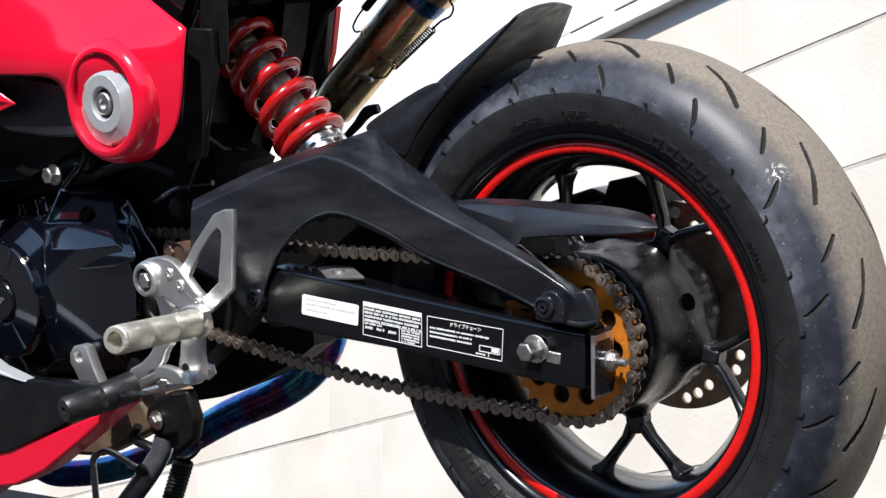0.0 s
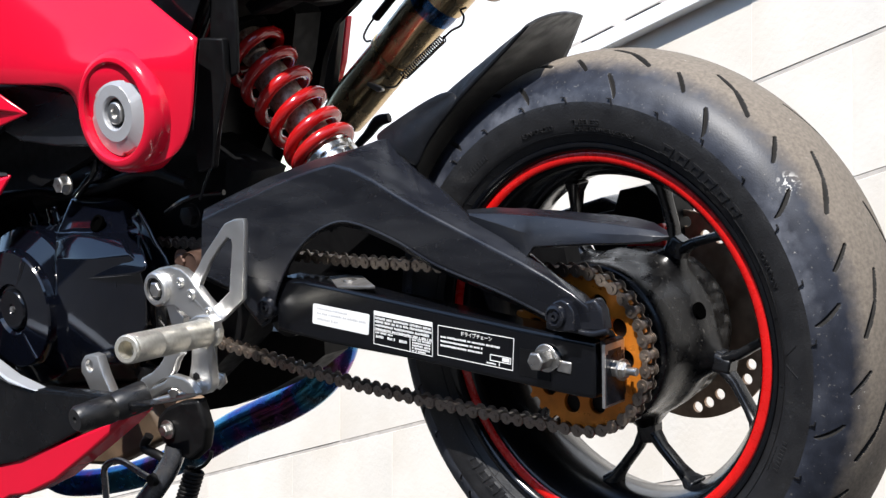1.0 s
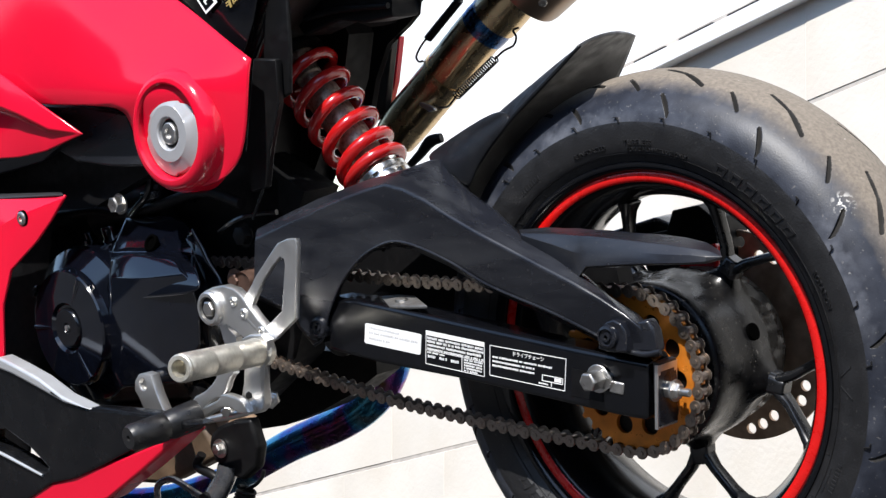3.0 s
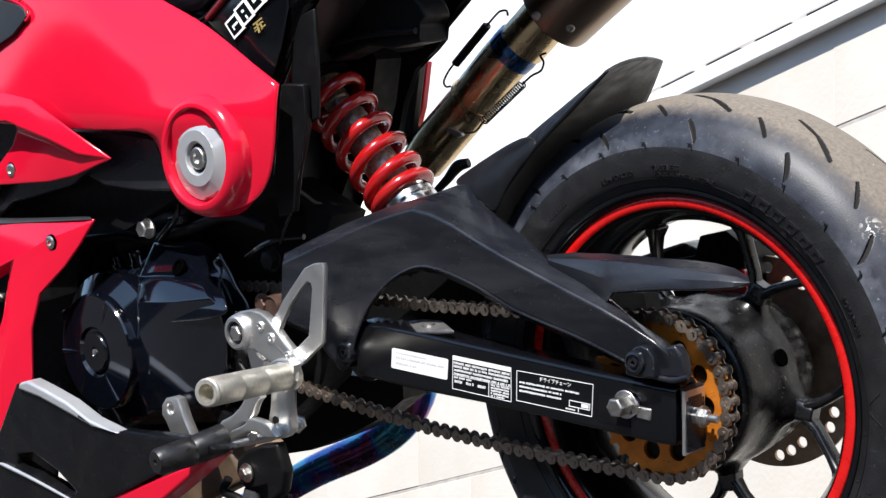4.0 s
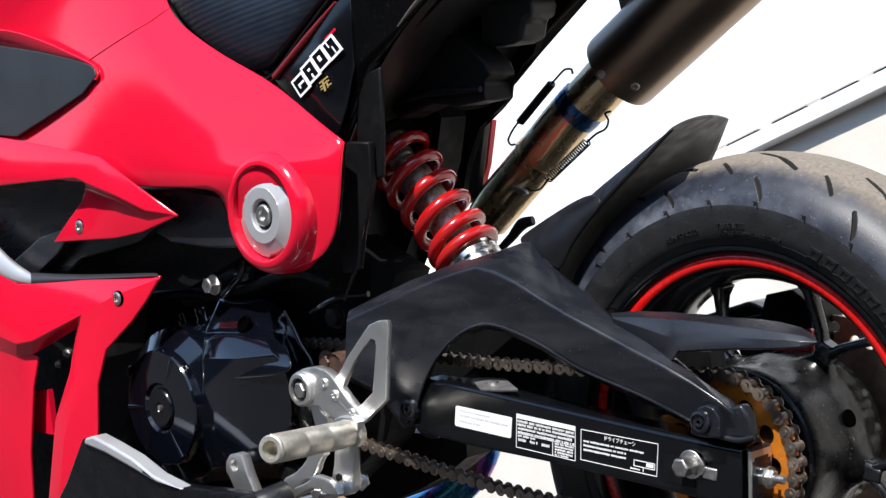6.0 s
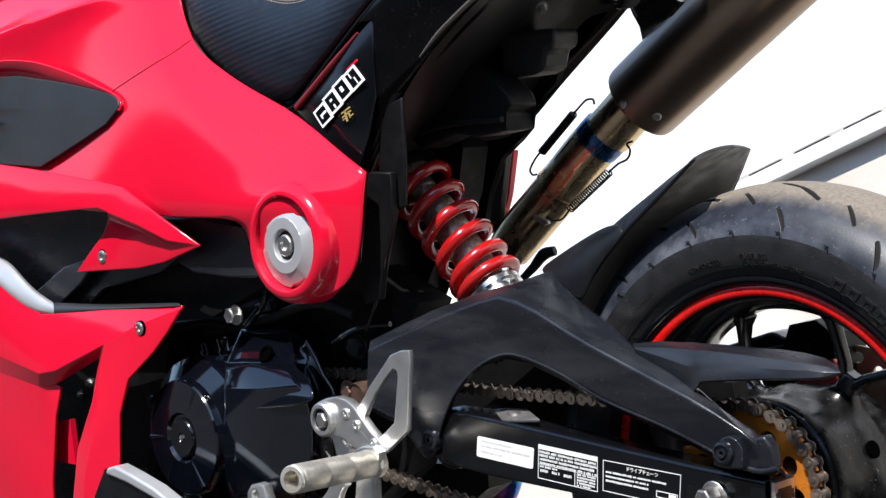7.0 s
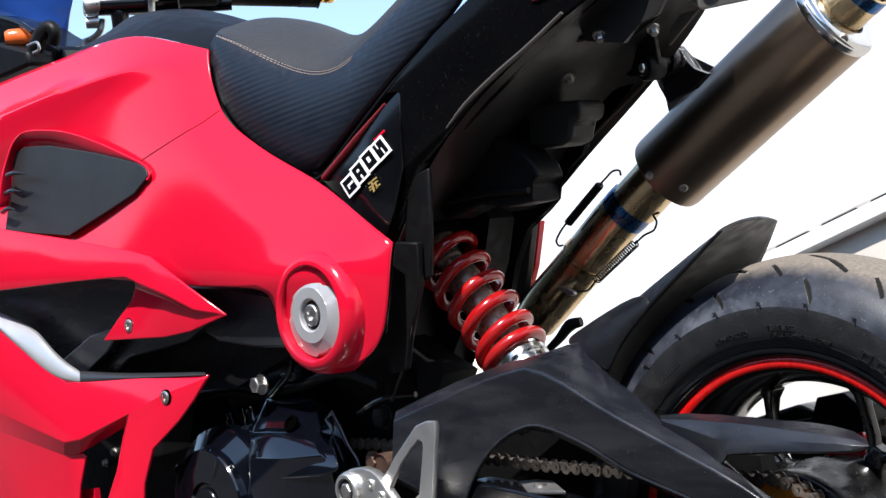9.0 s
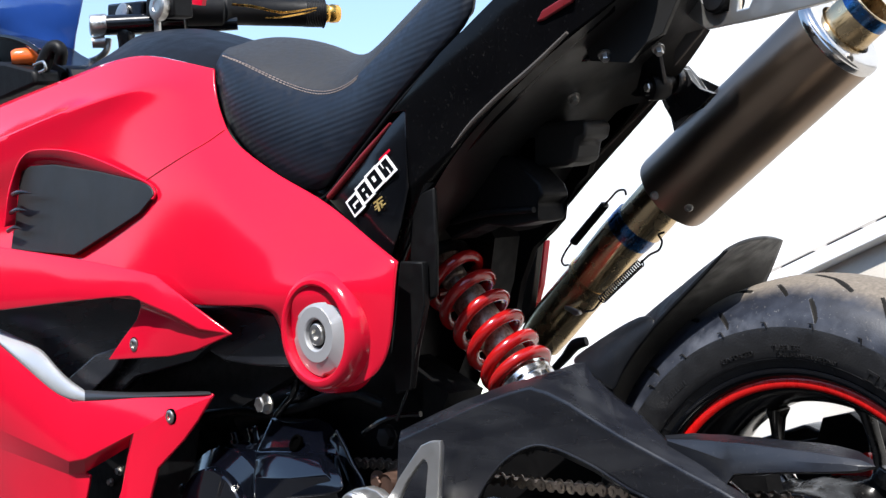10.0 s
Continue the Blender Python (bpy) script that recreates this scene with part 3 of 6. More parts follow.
for text, size, p in (("REINFORCED", 6.0, [(-38, 183)][0]), ("TUBELESS", 6.6, [(13, 189)][0]), ("FOR REAR WHEEL USE ONLY", 4.6, [(31, 181)][0]), ("ROTATION", 6.2, [(174, 67)][0])):
    deg, r = sidewall(p)
    arc_writing(text, size, deg, r)
bm = lathe([(-57.2, 180.8), (-58.4, 180.5), (-57.6, 179.2), (-56, 179)], 128, closed=True)
lathe([(-52.0, 172.8), (-53.3, 172.2), (-52.2, 170.8), (-51, 171)], 128, closed=True, into=bm)
part("bead_ring", bm, RUBBER, wheel)

# Sprocket, disc and caliper.
teeth = []
for k in range(34):
    for f, r in ((-0.32, 64.5), (-0.2, 66), (-0.10, 69.5), (0.10, 69.5), (0.2, 66), (0.32, 64.5)):
        a = 2 * math.pi * (k + f + 0.5) / 34
        teeth.append((r * math.cos(a), r * math.sin(a)))
holes = [disc(47 * math.cos(a), 47 * math.sin(a), 8.8) for a in (radians(-7 + 32.7 * k) for k in range(11))]
sprocket = link(plate([teeth, disc(0, 0, 30, 40)] + holes, -81, 5, 0.5), "rear_sprocket", GOLD, bike, "orange gold anodised sprocket with round holes")
part("sprocket_carrier", lathe([(-76, 20), (-76, 60), (-66, 62), (-62, 60), (-62, 20)], 48, closed=True), BLACK, bike)
for k in range(4):
    a = radians(20 + 90 * k)
    part("sprocket_nut", hexhead((33 * math.cos(a), -81, 33 * math.sin(a)), (0, -1, 0), 7, 8, 9), BLACK, sprocket)
disc_holes = [disc(r * math.cos(a), r * math.sin(a), 5.4, 14) for k in range(10) for r, a in ((86, radians(-86.5 + 33.9 * k)), (82.5, radians(-77.6 + 33.9 * k)), (78.3, radians(-67.5 + 33.9 * k)))]
link(plate([disc(0, 0, 96, 96), disc(0, 0, 44, 64)] + disc_holes, 82, 4, 0.4), "brake_disc", RUST, bike, "drilled brake disc with brown surface rust")
caliper = part("brake_caliper", prism([(-37, 119), (-9, 123), (8, 110), (8, 74), (-21, 59), (-71, 64), (-81, 96), (-45, 101)], 50, 100), BLACK, bike, "black brake caliper with a red body", mods=(bevel(6, 3),))
part("caliper_body", prism([(-35, 78), (9, 90), (10, 65), (-30, 60)], 45, 70), RED_DEEP, caliper, mods=(bevel(4),))
part("caliper_arm", prism([(-120, 99), (-86, 107), (-66, 112), (-45, 103), (-50, 85), (-108, 86)], 62, 92), PLASTIC, caliper, mods=(bevel(4),))

# Chain: links along a closed path, each a piece.
def chain_path():
    pts = []
    for k in range(0, 37):
        a = radians(98 - k * 196 / 36)
        pts.append(Vector((68.8 * math.cos(a), 0, 68.8 * math.sin(a))))
    pts += [Vector(p) for p in ((-119, 0, -60), (-195, 0, -52), (-271, 0, -43), (-350, 0, -30), (-434, 0, -14), (-520, 0, 4))]
    for k in range(0, 9):
        a = radians(-105 - k * 150 / 8)
        pts.append(Vector((-530 + 45 * math.cos(a), 0, 50 + 45 * math.sin(a))))
    pts += [Vector(p) for p in ((-492, 0, 93), (-370, 0, 83), (-253, 0, 75), (-128, 0, 70))]
    return pts


def chain_link(outer):
    bm = bmesh.new()
    y = 5.4 if outer else 3.9
    for side in (-1, 1):
        size = 5.7 if outer else 5.0
        ring = [(6.35 + size * math.cos(radians(d)), size * math.sin(radians(d))) for d in range(-120, 121, 24)] + [(1.6, 2.6), (-1.6, 2.6)]
        ring += [(-x, -z) for x, z in ring]
        v0 = [bm.verts.new(vec((x, side * y, z))) for x, z in ring]
        v1 = [bm.verts.new(vec((x * 0.97, side * (y + 1.2), z * 0.94))) for x, z in ring]
        bm.faces.new(v0), bm.faces.new(v1)
        for i in range(len(ring)):
            bm.faces.new((v0[i - 1], v0[i], v1[i], v1[i - 1]))
    for sx in (-6.35, 6.35):
        if outer:
            old = set(bm.faces)
            between((sx, -7.7, 0), (sx, 7.7, 0), 2.1, n=12, into=bm)
            for f in set(bm.faces) - old:
                f.material_index = 1
        else:
            between((sx, -3.8, 0), (sx, 3.8, 0), 3.9, n=12, into=bm)
    return bm


chain = new("chain")
chain.parent = bike
tagged(chain, "oily brown drive chain")
path = chain_path()
cum = [0.0]
loop = path + [path[0]]
for a, b in zip(loop, loop[1:]):
    cum.append(cum[-1] + (b - a).length)
count = 2 * round(cum[-1] / 12.7 / 2)
pitch = cum[-1] / count


def along(s):
    s %= cum[-1]
    j = max(i for i in range(len(cum) - 1) if cum[i] <= s)
    return loop[j].lerp(loop[j + 1], (s - cum[j]) / (cum[j + 1] - cum[j]))


link_mesh = {}
for k in range(count):
    a, b = along((k + 0.35) * pitch), along((k + 1.35) * pitch)
    kind = k % 2
    if kind not in link_mesh:
        ob = part("chain_link", chain_link(bool(kind)), [CHAIN, STEEL], chain, smooth=25)
        link_mesh[kind] = ob.data
    else:
        ob = new("chain_link", link_mesh[kind])
        ob.parent = chain
    m = (a + b) / 2
    ob.matrix_basis = pose(m.x * MM, -0.0785, m.z * MM, 0, math.degrees(-math.atan2(b.z - a.z, b.x - a.x)), 0)

# Swing arm with its axle, adjuster and decals.
ARM = [(-322, 65), (-284, 62), (-227, 54), (-126, 39), (-34, 26), (43, 16), (38, -32), (18, -31), (-58, -21), (-166, -7), (-264, 3), (-331, 13)]
arm = part("swingarm", prism(ARM, -115, -84), GLOSS, bike, "gloss black box-section swing arm", mods=(bevel(4, 3),))
part("far_arm", prism(ARM, 84, 115), GLOSS, arm, mods=(bevel(4, 3),))
part("cross_tube", between((-330, -100, 30), (-330, 100, 30), 26, n=24), GLOSS, arm)
part("axle", between((0, -118, 0), (0, 120, 0), 7.5, n=20), STEEL, bike)
part("axle_bolt", hexhead((-7, -116, 1), (0, -1, 0), 8.4, 17, 12), STEEL, bike, "zinc plated axle bolt and washer", mods=(bevel(0.7),))
part("adjuster_block", prism([(4, 0), (18, -2), (16, -12), (2, -10)], -116.4, -114), STEEL, arm, mods=(bevel(1.5),))
# Black patch, painted for the shaded inside of the slot.
part("adjuster_slot", prism([(-35, 8), (-3, 5), (-6, -19), (-38, -15)], -115.6, -114.5), BLACK, arm)
end_plate = link(plate([[(-86, -18), (-113, -18), (-113, 34), (-86, 34)], [(-90, -12), (-109, -12), (-109, 29), (-90, 29)]], 0, 3, 0.4), "end_plate", ALU, arm, "bare steel adjuster end plate")
end_plate.matrix_basis = pose(0.0475, 0, -0.021, 0, 0, 0) @ Matrix.Rotation(radians(6), 4, "Y") @ Matrix.Rotation(radians(90), 4, "Z")
part("end_plate_web", prism([(43, -36), (47, -37), (51, 15), (46, 16)], -112, -87), PLASTIC, arm)
adj = bmesh.new()
between((40, -99, -8), (70, -99, -11), 3.4, n=12, into=adj, bev=0.5)
hexhead((48, -99, -8.8), (1, 0, -0.09), 7.5, 7, 0, into=adj)
hexhead((55, -99, -9.5), (1, 0, -0.09), 7.0, 6, 9, into=adj)
part("chain_adjuster", adj, STEEL, arm, "zinc chain adjuster bolt with lock nuts")

part("slider_plate", grid([[(-244, -113, 54), (-219, -113, 54), (-196, -113, 55)], [(-282, -86, 58), (-258, -86, 60), (-236, -86, 59)]]), SLIDER, arm, "bare metal slider clip", 40, (solid(3.5, 1), bevel(1)))
part("slider_screw", lathe([(0, 0), (0, 7), (3, 6.5), (4.5, 3), (4.5, 0)], 20, ((-240, -100, 58), (0, 0.05, 1))), STEEL, arm)


def decal(name, quad, lift, material, parent, label=""):
    """A thin sticker on the arm's side; quad as (x, z) corners."""
    return part(name, prism(quad, -115.0 - lift, -114.0), material, parent, label, smooth=0)


def inset(quad, u0, v0, u1, v1):
    """A part of a quad, by fractions along its top and down its side."""
    (ax, az), (bx, bz), (cx, cz), (dx, dz) = quad

    def at(u, v):
        tx, tz, lx, lz = ax + (bx - ax) * u, az + (bz - az) * u, dx + (cx - dx) * u, dz + (cz - dz) * u
        return tx + (lx - tx) * v, tz + (lz - tz) * v
    return [at(u0, v0), at(u1, v0), at(u1, v1), at(u0, v1)]


GREYINK = mat("grey_ink", (0.52, 0.52, 0.53), 0.6, 0.0, 0.05, 60)
L1 = [(-276, 41), (-205, 32), (-209, 13), (-280, 22)]
L2 = [(-199, 36), (-130, 27), (-134, -4), (-204, 5)]
L3 = [(-124, 25), (-40, 16), (-45, -12), (-128, -2)]
def rounded(quad, r, n=5):
    """The quad with its corners cut round, as fractions of its width."""
    out = []
    for cu, cv, a0 in ((1 - r, 2.4 * r, -90), (1 - r, 1 - 2.4 * r, 0), (r, 1 - 2.4 * r, 90), (r, 2.4 * r, 180)):
        for k in range(n):
            a = radians(a0 + 90 * k / (n - 1))
            u, v = cu + r * math.cos(a), cv + 2.4 * r * math.sin(a)
            out.append(inset(quad, u, v, u, v)[0])
    return out


def print_lines(quad, lines, seed, lift=0.5, ink=None, wide=(0.012, 0.034), gap=0.008):
    """Rows of small printed bars, as one sheet: (v, height, u0, u1) each."""
    rng = random.Random(seed)
    bm = bmesh.new()
    for v, h, u0, u1 in lines:
        u = u0
        while u < u1 - 0.008:
            w = min(rng.uniform(*wide), u1 - u)
            q = inset(quad, u, v + rng.uniform(0, 0.2) * h, u + w, v + h * rng.uniform(0.8, 1.0))
            top = [bm.verts.new(vec((x, -115.0 - lift, z))) for x, z in q]
            low = [bm.verts.new(vec((x, -114.6, z))) for x, z in q]
            bm.faces.new(top)
            for k in range(4):
                bm.faces.new((top[k - 1], low[k - 1], low[k], top[k]))
            u += w + gap * (3 if rng.random() < 0.12 else 1)
    tagged(part("printed_text", bm, ink or WHITE, arm, smooth=0), kind="stuff")


decal("white_sticker", rounded(L1, 0.035), 0.5, WHITE, arm, "white sticker with faded text")
print_lines(L1, [(0.14, 0.10, 0.08, 0.62), (0.36, 0.12, 0.08, 0.94), (0.64, 0.13, 0.08, 0.46)], 3, 0.7, GREYINK)
decal("specification_header", inset(L2, 0.0, 0.0, 1.0, 0.13), 0.5, WHITE, arm, "white header of the tyre label")
print_lines(L2, [(0.17, 0.075, 0.02, 0.98), (0.27, 0.075, 0.02, 0.98), (0.38, 0.075, 0.03, 0.97), (0.49, 0.07, 0.03, 0.98), (0.60, 0.06, 0.03, 0.34), (0.59, 0.06, 0.66, 0.97),
                 (0.70, 0.09, 0.04, 0.18), (0.70, 0.09, 0.24, 0.38), (0.70, 0.09, 0.44, 0.58), (0.67, 0.06, 0.66, 0.97), (0.75, 0.06, 0.66, 0.97), (0.83, 0.06, 0.66, 0.95), (0.91, 0.05, 0.66, 0.90)], 4, wide=(0.008, 0.020), gap=0.009)
for q in ((0, 0.13, 0.008, 0.99), (0.992, 0.13, 1, 0.99), (0, 0.975, 1, 0.99), (0.62, 0.58, 0.628, 0.98), (0, 0.565, 1, 0.575)):
    decal("label_frame", inset(L2, *q), 0.5, WHITE, arm)
for q in ((0, 0, 1, 0.018), (0, 0.982, 1, 1), (0, 0, 0.007, 1), (0.993, 0, 1, 1)):
    decal("label_frame", inset(L3, *q), 0.5, WHITE, arm)
print_lines(L3, [(0.33, 0.07, 0.04, 0.82), (0.47, 0.07, 0.04, 0.60), (0.61, 0.07, 0.04, 0.60), (0.88, 0.05, 0.66, 0.78)], 5, wide=(0.008, 0.022), gap=0.007)
for q in ((0.70, 0.62, 0.97, 0.64), (0.70, 0.80, 0.97, 0.82), (0.70, 0.62, 0.708, 0.82), (0.962, 0.62, 0.97, 0.82), (0.86, 0.66, 0.95, 0.77), (0.82, 0.82, 0.828, 0.95)):
    decal("chain_drawing", inset(L3, *q), 0.5, WHITE, arm)


def writing(text, size, m, material, parent, name="writing", thick=0.0002):
    """Flat letters, as a mesh."""
    cu = bpy.data.curves.new(name, "FONT")
    cu.body, cu.size, cu.align_x, cu.align_y, cu.extrude = text, size, "CENTER", "CENTER", thick
    ob = bpy.data.objects.new(name, cu)
    me = bpy.data.meshes.new_from_object(ob)
    bpy.data.objects.remove(ob), bpy.data.curves.remove(cu)
    o = link(me, name, material, parent, smooth=0)
    o.matrix_basis = m
    return o


tq = inset(L3, 0.30, 0.08, 0.72, 0.24)
mx, mz = sum(p[0] for p in tq) / 4, sum(p[1] for p in tq) / 4
tilt = math.degrees(math.atan2(tq[1][1] - tq[0][1], tq[1][0] - tq[0][0]))
writing("ドライブチェーン", 0.0044, pose(mx * MM, -0.1153, mz * MM, 90, -tilt, 0), WHITE, arm, "label_title")

# Cover over the swing arm, with the fender.
cover_cols = [[(-453, -100, 61), (-428, -117, 67), (-412, -121, 121), (-415, -114, 131), (-440, -90, 129)], [(-396, -100, 44), (-373, -118, 49), (-354, -123, 138), (-361, -114, 147), (-389, -88, 145)], [(-388, -100, 32), (-366, -117, 36), (-335, -123, 143), (-343, -114, 152), (-372, -86, 150)],
              [(-368, -100, 13), (-349, -116, 17), (-315, -124, 149), (-324, -113, 157), (-354, -84, 156)], [(-350, -100, 21), (-334, -116, 26), (-298, -124, 154), (-306, -112, 161), (-336, -82, 160)], [(-338, -100, 45), (-321, -118, 50), (-274, -124, 160), (-285, -110, 167), (-317, -78, 165)],
              [(-314, -102, 75), (-298, -120, 79), (-247, -124, 166), (-260, -107, 173), (-292, -74, 171)], [(-294, -102, 92), (-276, -121, 97), (-221, -124, 170), (-241, -100, 176), (-269, -68, 175)], [(-270, -102, 105), (-252, -122, 110), (-200, -125, 165), (-224, -90, 180), (-250, -60, 179)],
              [(-242, -102, 111), (-222, -123, 118), (-173, -126, 154), (-207, -82, 185), (-229, -50, 185)], [(-216, -102, 107), (-194, -123, 114), (-147, -126, 140), (-186, -76, 173), (-195, -60, 187)], [(-175, -102, 92), (-153, -123, 99), (-116, -126, 125), (-163, -78, 155), (-167, -72, 155)],
              [(-133, -102, 72), (-113, -122, 79), (-82, -126, 110), (-122, -92, 138), (-131, -80, 138)], [(-72, -102, 51), (-54, -121, 59), (-41, -126, 92), (-88, -102, 119), (-104, -82, 117)], [(-42, -102, 40), (-26, -120, 48), (-16, -126, 81), (-48, -110, 103), (-63, -90, 101)],
              [(-19, -102, 31), (-3, -119, 38), (10, -125, 68), (-16, -113, 86), (-30, -93, 84)], [(6, -102, 20), (21, -119, 27), (32, -124, 56), (10, -112, 68), (-5, -92, 65)], [(32, -102, 18), (45, -118, 24), (45, -123, 46), (34, -111, 54), (20, -91, 51)],
              [(45, -102, 18), (55, -112, 24), (47, -116, 35), (43, -106, 41), (30, -86, 38)]]
cover = part("swingarm_cover", grid(cover_cols), PLASTIC, bike, "matt black plastic swing arm cover", 40, (bevel(2.5, 3),))
part("cover_lip", tube([c[1] for c in cover_cols[3:17]], 1.3, 8, 4), PLASTIC, cover)
part("cover_boss", prism([(5, 28), (6, 39), (10, 47), (16, 51), (23, 53), (30, 50), (34, 43), (34, 26), (19, 26)], -129, -112), PLASTIC, cover, "raised arched tab round the bolt", mods=(bevel(3, 3),))
for at, r in (((17, -129, 39), 7.0), ((-337, -118, 36), 7.2)):
    boss = lathe([(6, r * 1.5), (0, r * 1.45), (-3, r * 1.3), (-4, r), (-2.5, r * 0.95), (-2, r * 0.6), (-4, r * 0.5), (-4, r * 0.28), (-1, r * 0.25), (-1, 0)], 36, (at, (0, 1, 0)))
    part("cover_bolt", boss, PLASTIC, cover, "black socket bolt in a raised boss")
part("cover_flange", tube([(29, -121, 26), (46, -121, 24), (61, -121, 27)], [2.2, 2.6, 2.0], 10, 4), PLASTIC, cover)
# Black block added in place of the unlit void behind the guard.
part("guard_inner", prism([(-73, 85), (-23, 84), (-20, 63), (-70, 62)], -58, -38), BLACK, cover)
part("cover_end", prism([(28, 48), (50, 52), (55, 44), (57, 25), (25, 25)], -120, -108), PLASTIC, cover, mods=(bevel(2.5, 3),))

prong = [[(-106, -82, 121), (-86, -104, 121), (-81, -109, 120), (-84, -106, 116), (-93, -96, 113)], [(-73, -84, 123), (-51, -110, 121), (-46, -115, 113), (-54, -109, 99), (-63, -99, 96)], [(-50, -86, 122), (-27, -113, 120), (-21, -119, 107), (-29, -113, 88), (-37, -103, 84)],
         [(-36, -87, 122), (-14, -114, 119), (-11, -119, 105), (-18, -116, 85), (-26, -106, 82)], [(-25, -88, 121), (-3, -115, 119), (-2, -121, 107), (-4, -123, 95), (-12, -111, 92)], [(-4, -88, 120), (18, -116, 117), (20, -121, 107), (20, -124, 96), (12, -112, 93)],
         [(23, -86, 117), (45, -115, 114), (47, -121, 106), (47, -123, 97), (39, -111, 94)], [(49, -84, 115), (70, -113, 111), (73, -119, 104), (73, -121, 97), (65, -109, 94)], [(69, -82, 112), (89, -111, 108), (92, -116, 103), (93, -118, 97), (86, -106, 94)],
         [(89, -84, 108), (106, -108, 105), (106, -112, 101), (105, -113, 97), (98, -101, 94)], [(107, -94, 103), (114, -103, 100), (116, -105, 100), (115, -105, 99), (108, -93, 96)]]
part("chain_guard", grid(prong), PLASTIC, cover, "", 24, (bevel(2.0, 3),))
rows = [[(-176, -72, 144), (-215, -50, 140), (-225, -12, 135), (-222, 28, 128), (-205, 74, 108)], [(-174, -72, 149), (-206, -50, 168), (-214, -12, 172), (-208, 28, 168), (-180, 74, 150)], [(-168, -72, 163), (-196, -48, 188), (-203, -12, 194), (-198, 28, 190), (-170, 74, 165)],
        [(-138, -72, 193), (-162, -47, 215), (-168, -12, 221), (-163, 28, 219), (-142, 74, 196)], [(-102, -72, 221), (-122, -46, 235), (-128, -12, 241), (-126, 28, 240), (-120, 74, 220)],
        [(-71, -72, 241), (-84, -46, 255), (-90, -12, 261), (-94, 28, 259), (-101, 74, 239)], [(-44, -72, 260), (-55, -46, 269), (-62, -12, 273), (-72, 28, 271), (-87, 74, 260)],
        [(-30, -68, 272), (-36, -47, 276), (-43, -15, 280), (-52, 22, 281), (-70, 66, 278)]]
fen = grid(rows)
cr, cv = fen.edges.layers.float.new("crease_edge"), fen.verts.layers.float.new("crease_vert")
for e in fen.edges:
    if e.is_boundary:
        e[cr] = 1.0
fen.verts.ensure_lookup_table()
for i in (0, 4, 35, 39):
    fen.verts[i][cv] = 1.0
part("rear_fender", fen, FENDER, bike, "black plastic fender over the tyre", 50, (subsurf(3), solid(3.0, 1)))
# gusset from the cover up to the fender
gus = [[(-235, -60, 186), (-179, -80, 173), (-163, -76, 153)], [(-219, -58, 195), (-170, -78, 188), (-155, -76, 174)], [(-182, -54, 211), (-148, -72, 207), (-131, -73, 199)], [(-150, -48, 224), (-120, -66, 225), (-108, -72, 217)]]
part("fender_stay", grid(gus), FENDER, cover, "", 60, (solid(4, 0), subsurf(2)))

# Shock absorber.
ENDCAP = mat("polished_end_cap", (0.62, 0.61, 0.60), 0.2, 1.0, 0.05, 60, rvary=0.05)
S0, S1 = [Vector(p) for p in [(-428, -20, 287), (-325, -20, 161)]]
SD = (S1 - S0).normalized()
SL = (S1 - S0).length
DAMPER = mat("speckled_damper_tube", (0.40, 0.35, 0.29), 0.42, 0.9, 0.2, 120, bump=0.3, bscale=600, dirt=(0.12, 0.08, 0.05), dirt_amount=0.85, dirt_scale=260)


def coil():
    """The spring: open turns, closed flat at both ends."""
    a, b = S0 + SD * 9, S1 - SD * 17
    u = SD.orthogonal().normalized()
    w = SD.cross(u)
    turns, per, pts = 5.9, 26, []
    n = int(turns * per)
    for i in range(n + 1):
        t = i / per
        open_turns = min(max(t - 0.5, 0.0), turns - 1.2) + 0.25 * min(t, 0.5) + 0.25 * max(t - turns + 0.7, 0.0)
        f = open_turns / (turns - 1.2 + 0.125 + 0.175)
        ang = 2 * math.pi * t + 0.6
        pts.append(a + (b - a) * f + (u * math.cos(ang) + w * math.sin(ang)) * 30.5)
    return tube(pts, 6.5, 14, 1)


shock = part("shock_absorber", lathe([(-14, 0), (-14, 18), (-4, 20), (0, 15), (18, 14), (20, 12), (38, 12), (40, 18.5), (SL - 14, 18.5), (SL - 12, 22), (SL + 6, 22), (SL + 6, 0)], 36, (S0, SD)), DAMPER, bike, "red coil spring shock absorber")
part("coil_spring", coil(), RED_DEEP, shock, "glossy red coil spring")
u = SD.orthogonal().normalized()
w = SD.cross(u)
collar = []
for al, r, notch in ((0, 16, 0), (0, 26, 0), (3, 29, 0), (8, 29, 0), (9, 25, 0), (13, 25, 0), (14, 30, 1), (26, 30, 1), (28, 27, 1), (28, 16, 0)):
    ring = []
    for k in range(72):
        a = 2 * math.pi * k / 72
        rr = r - (4.5 if notch and k % 9 in (0, 1, 2) else 0)
        ring.append(S1 - SD * 12 + SD * al + (u * math.cos(a) + w * math.sin(a)) * rr)
    collar.append(ring)
bm = loft(collar, False)
part("preload_collar", bm, ENDCAP, shock, "silver notched preload collar")
part("spring_seat", lathe([(0, 14), (0, 31), (4, 31), (4, 14)], 36, (S0 - SD * 10, SD), closed=True), BLACK, shock)

BLUED = mat("blue_heat_tint", (0.03, 0.12, 0.30), 0.22, 1.0, 0.25, 120, dirt=(0.16, 0.10, 0.05), dirt_amount=0.5, dirt_scale=90)
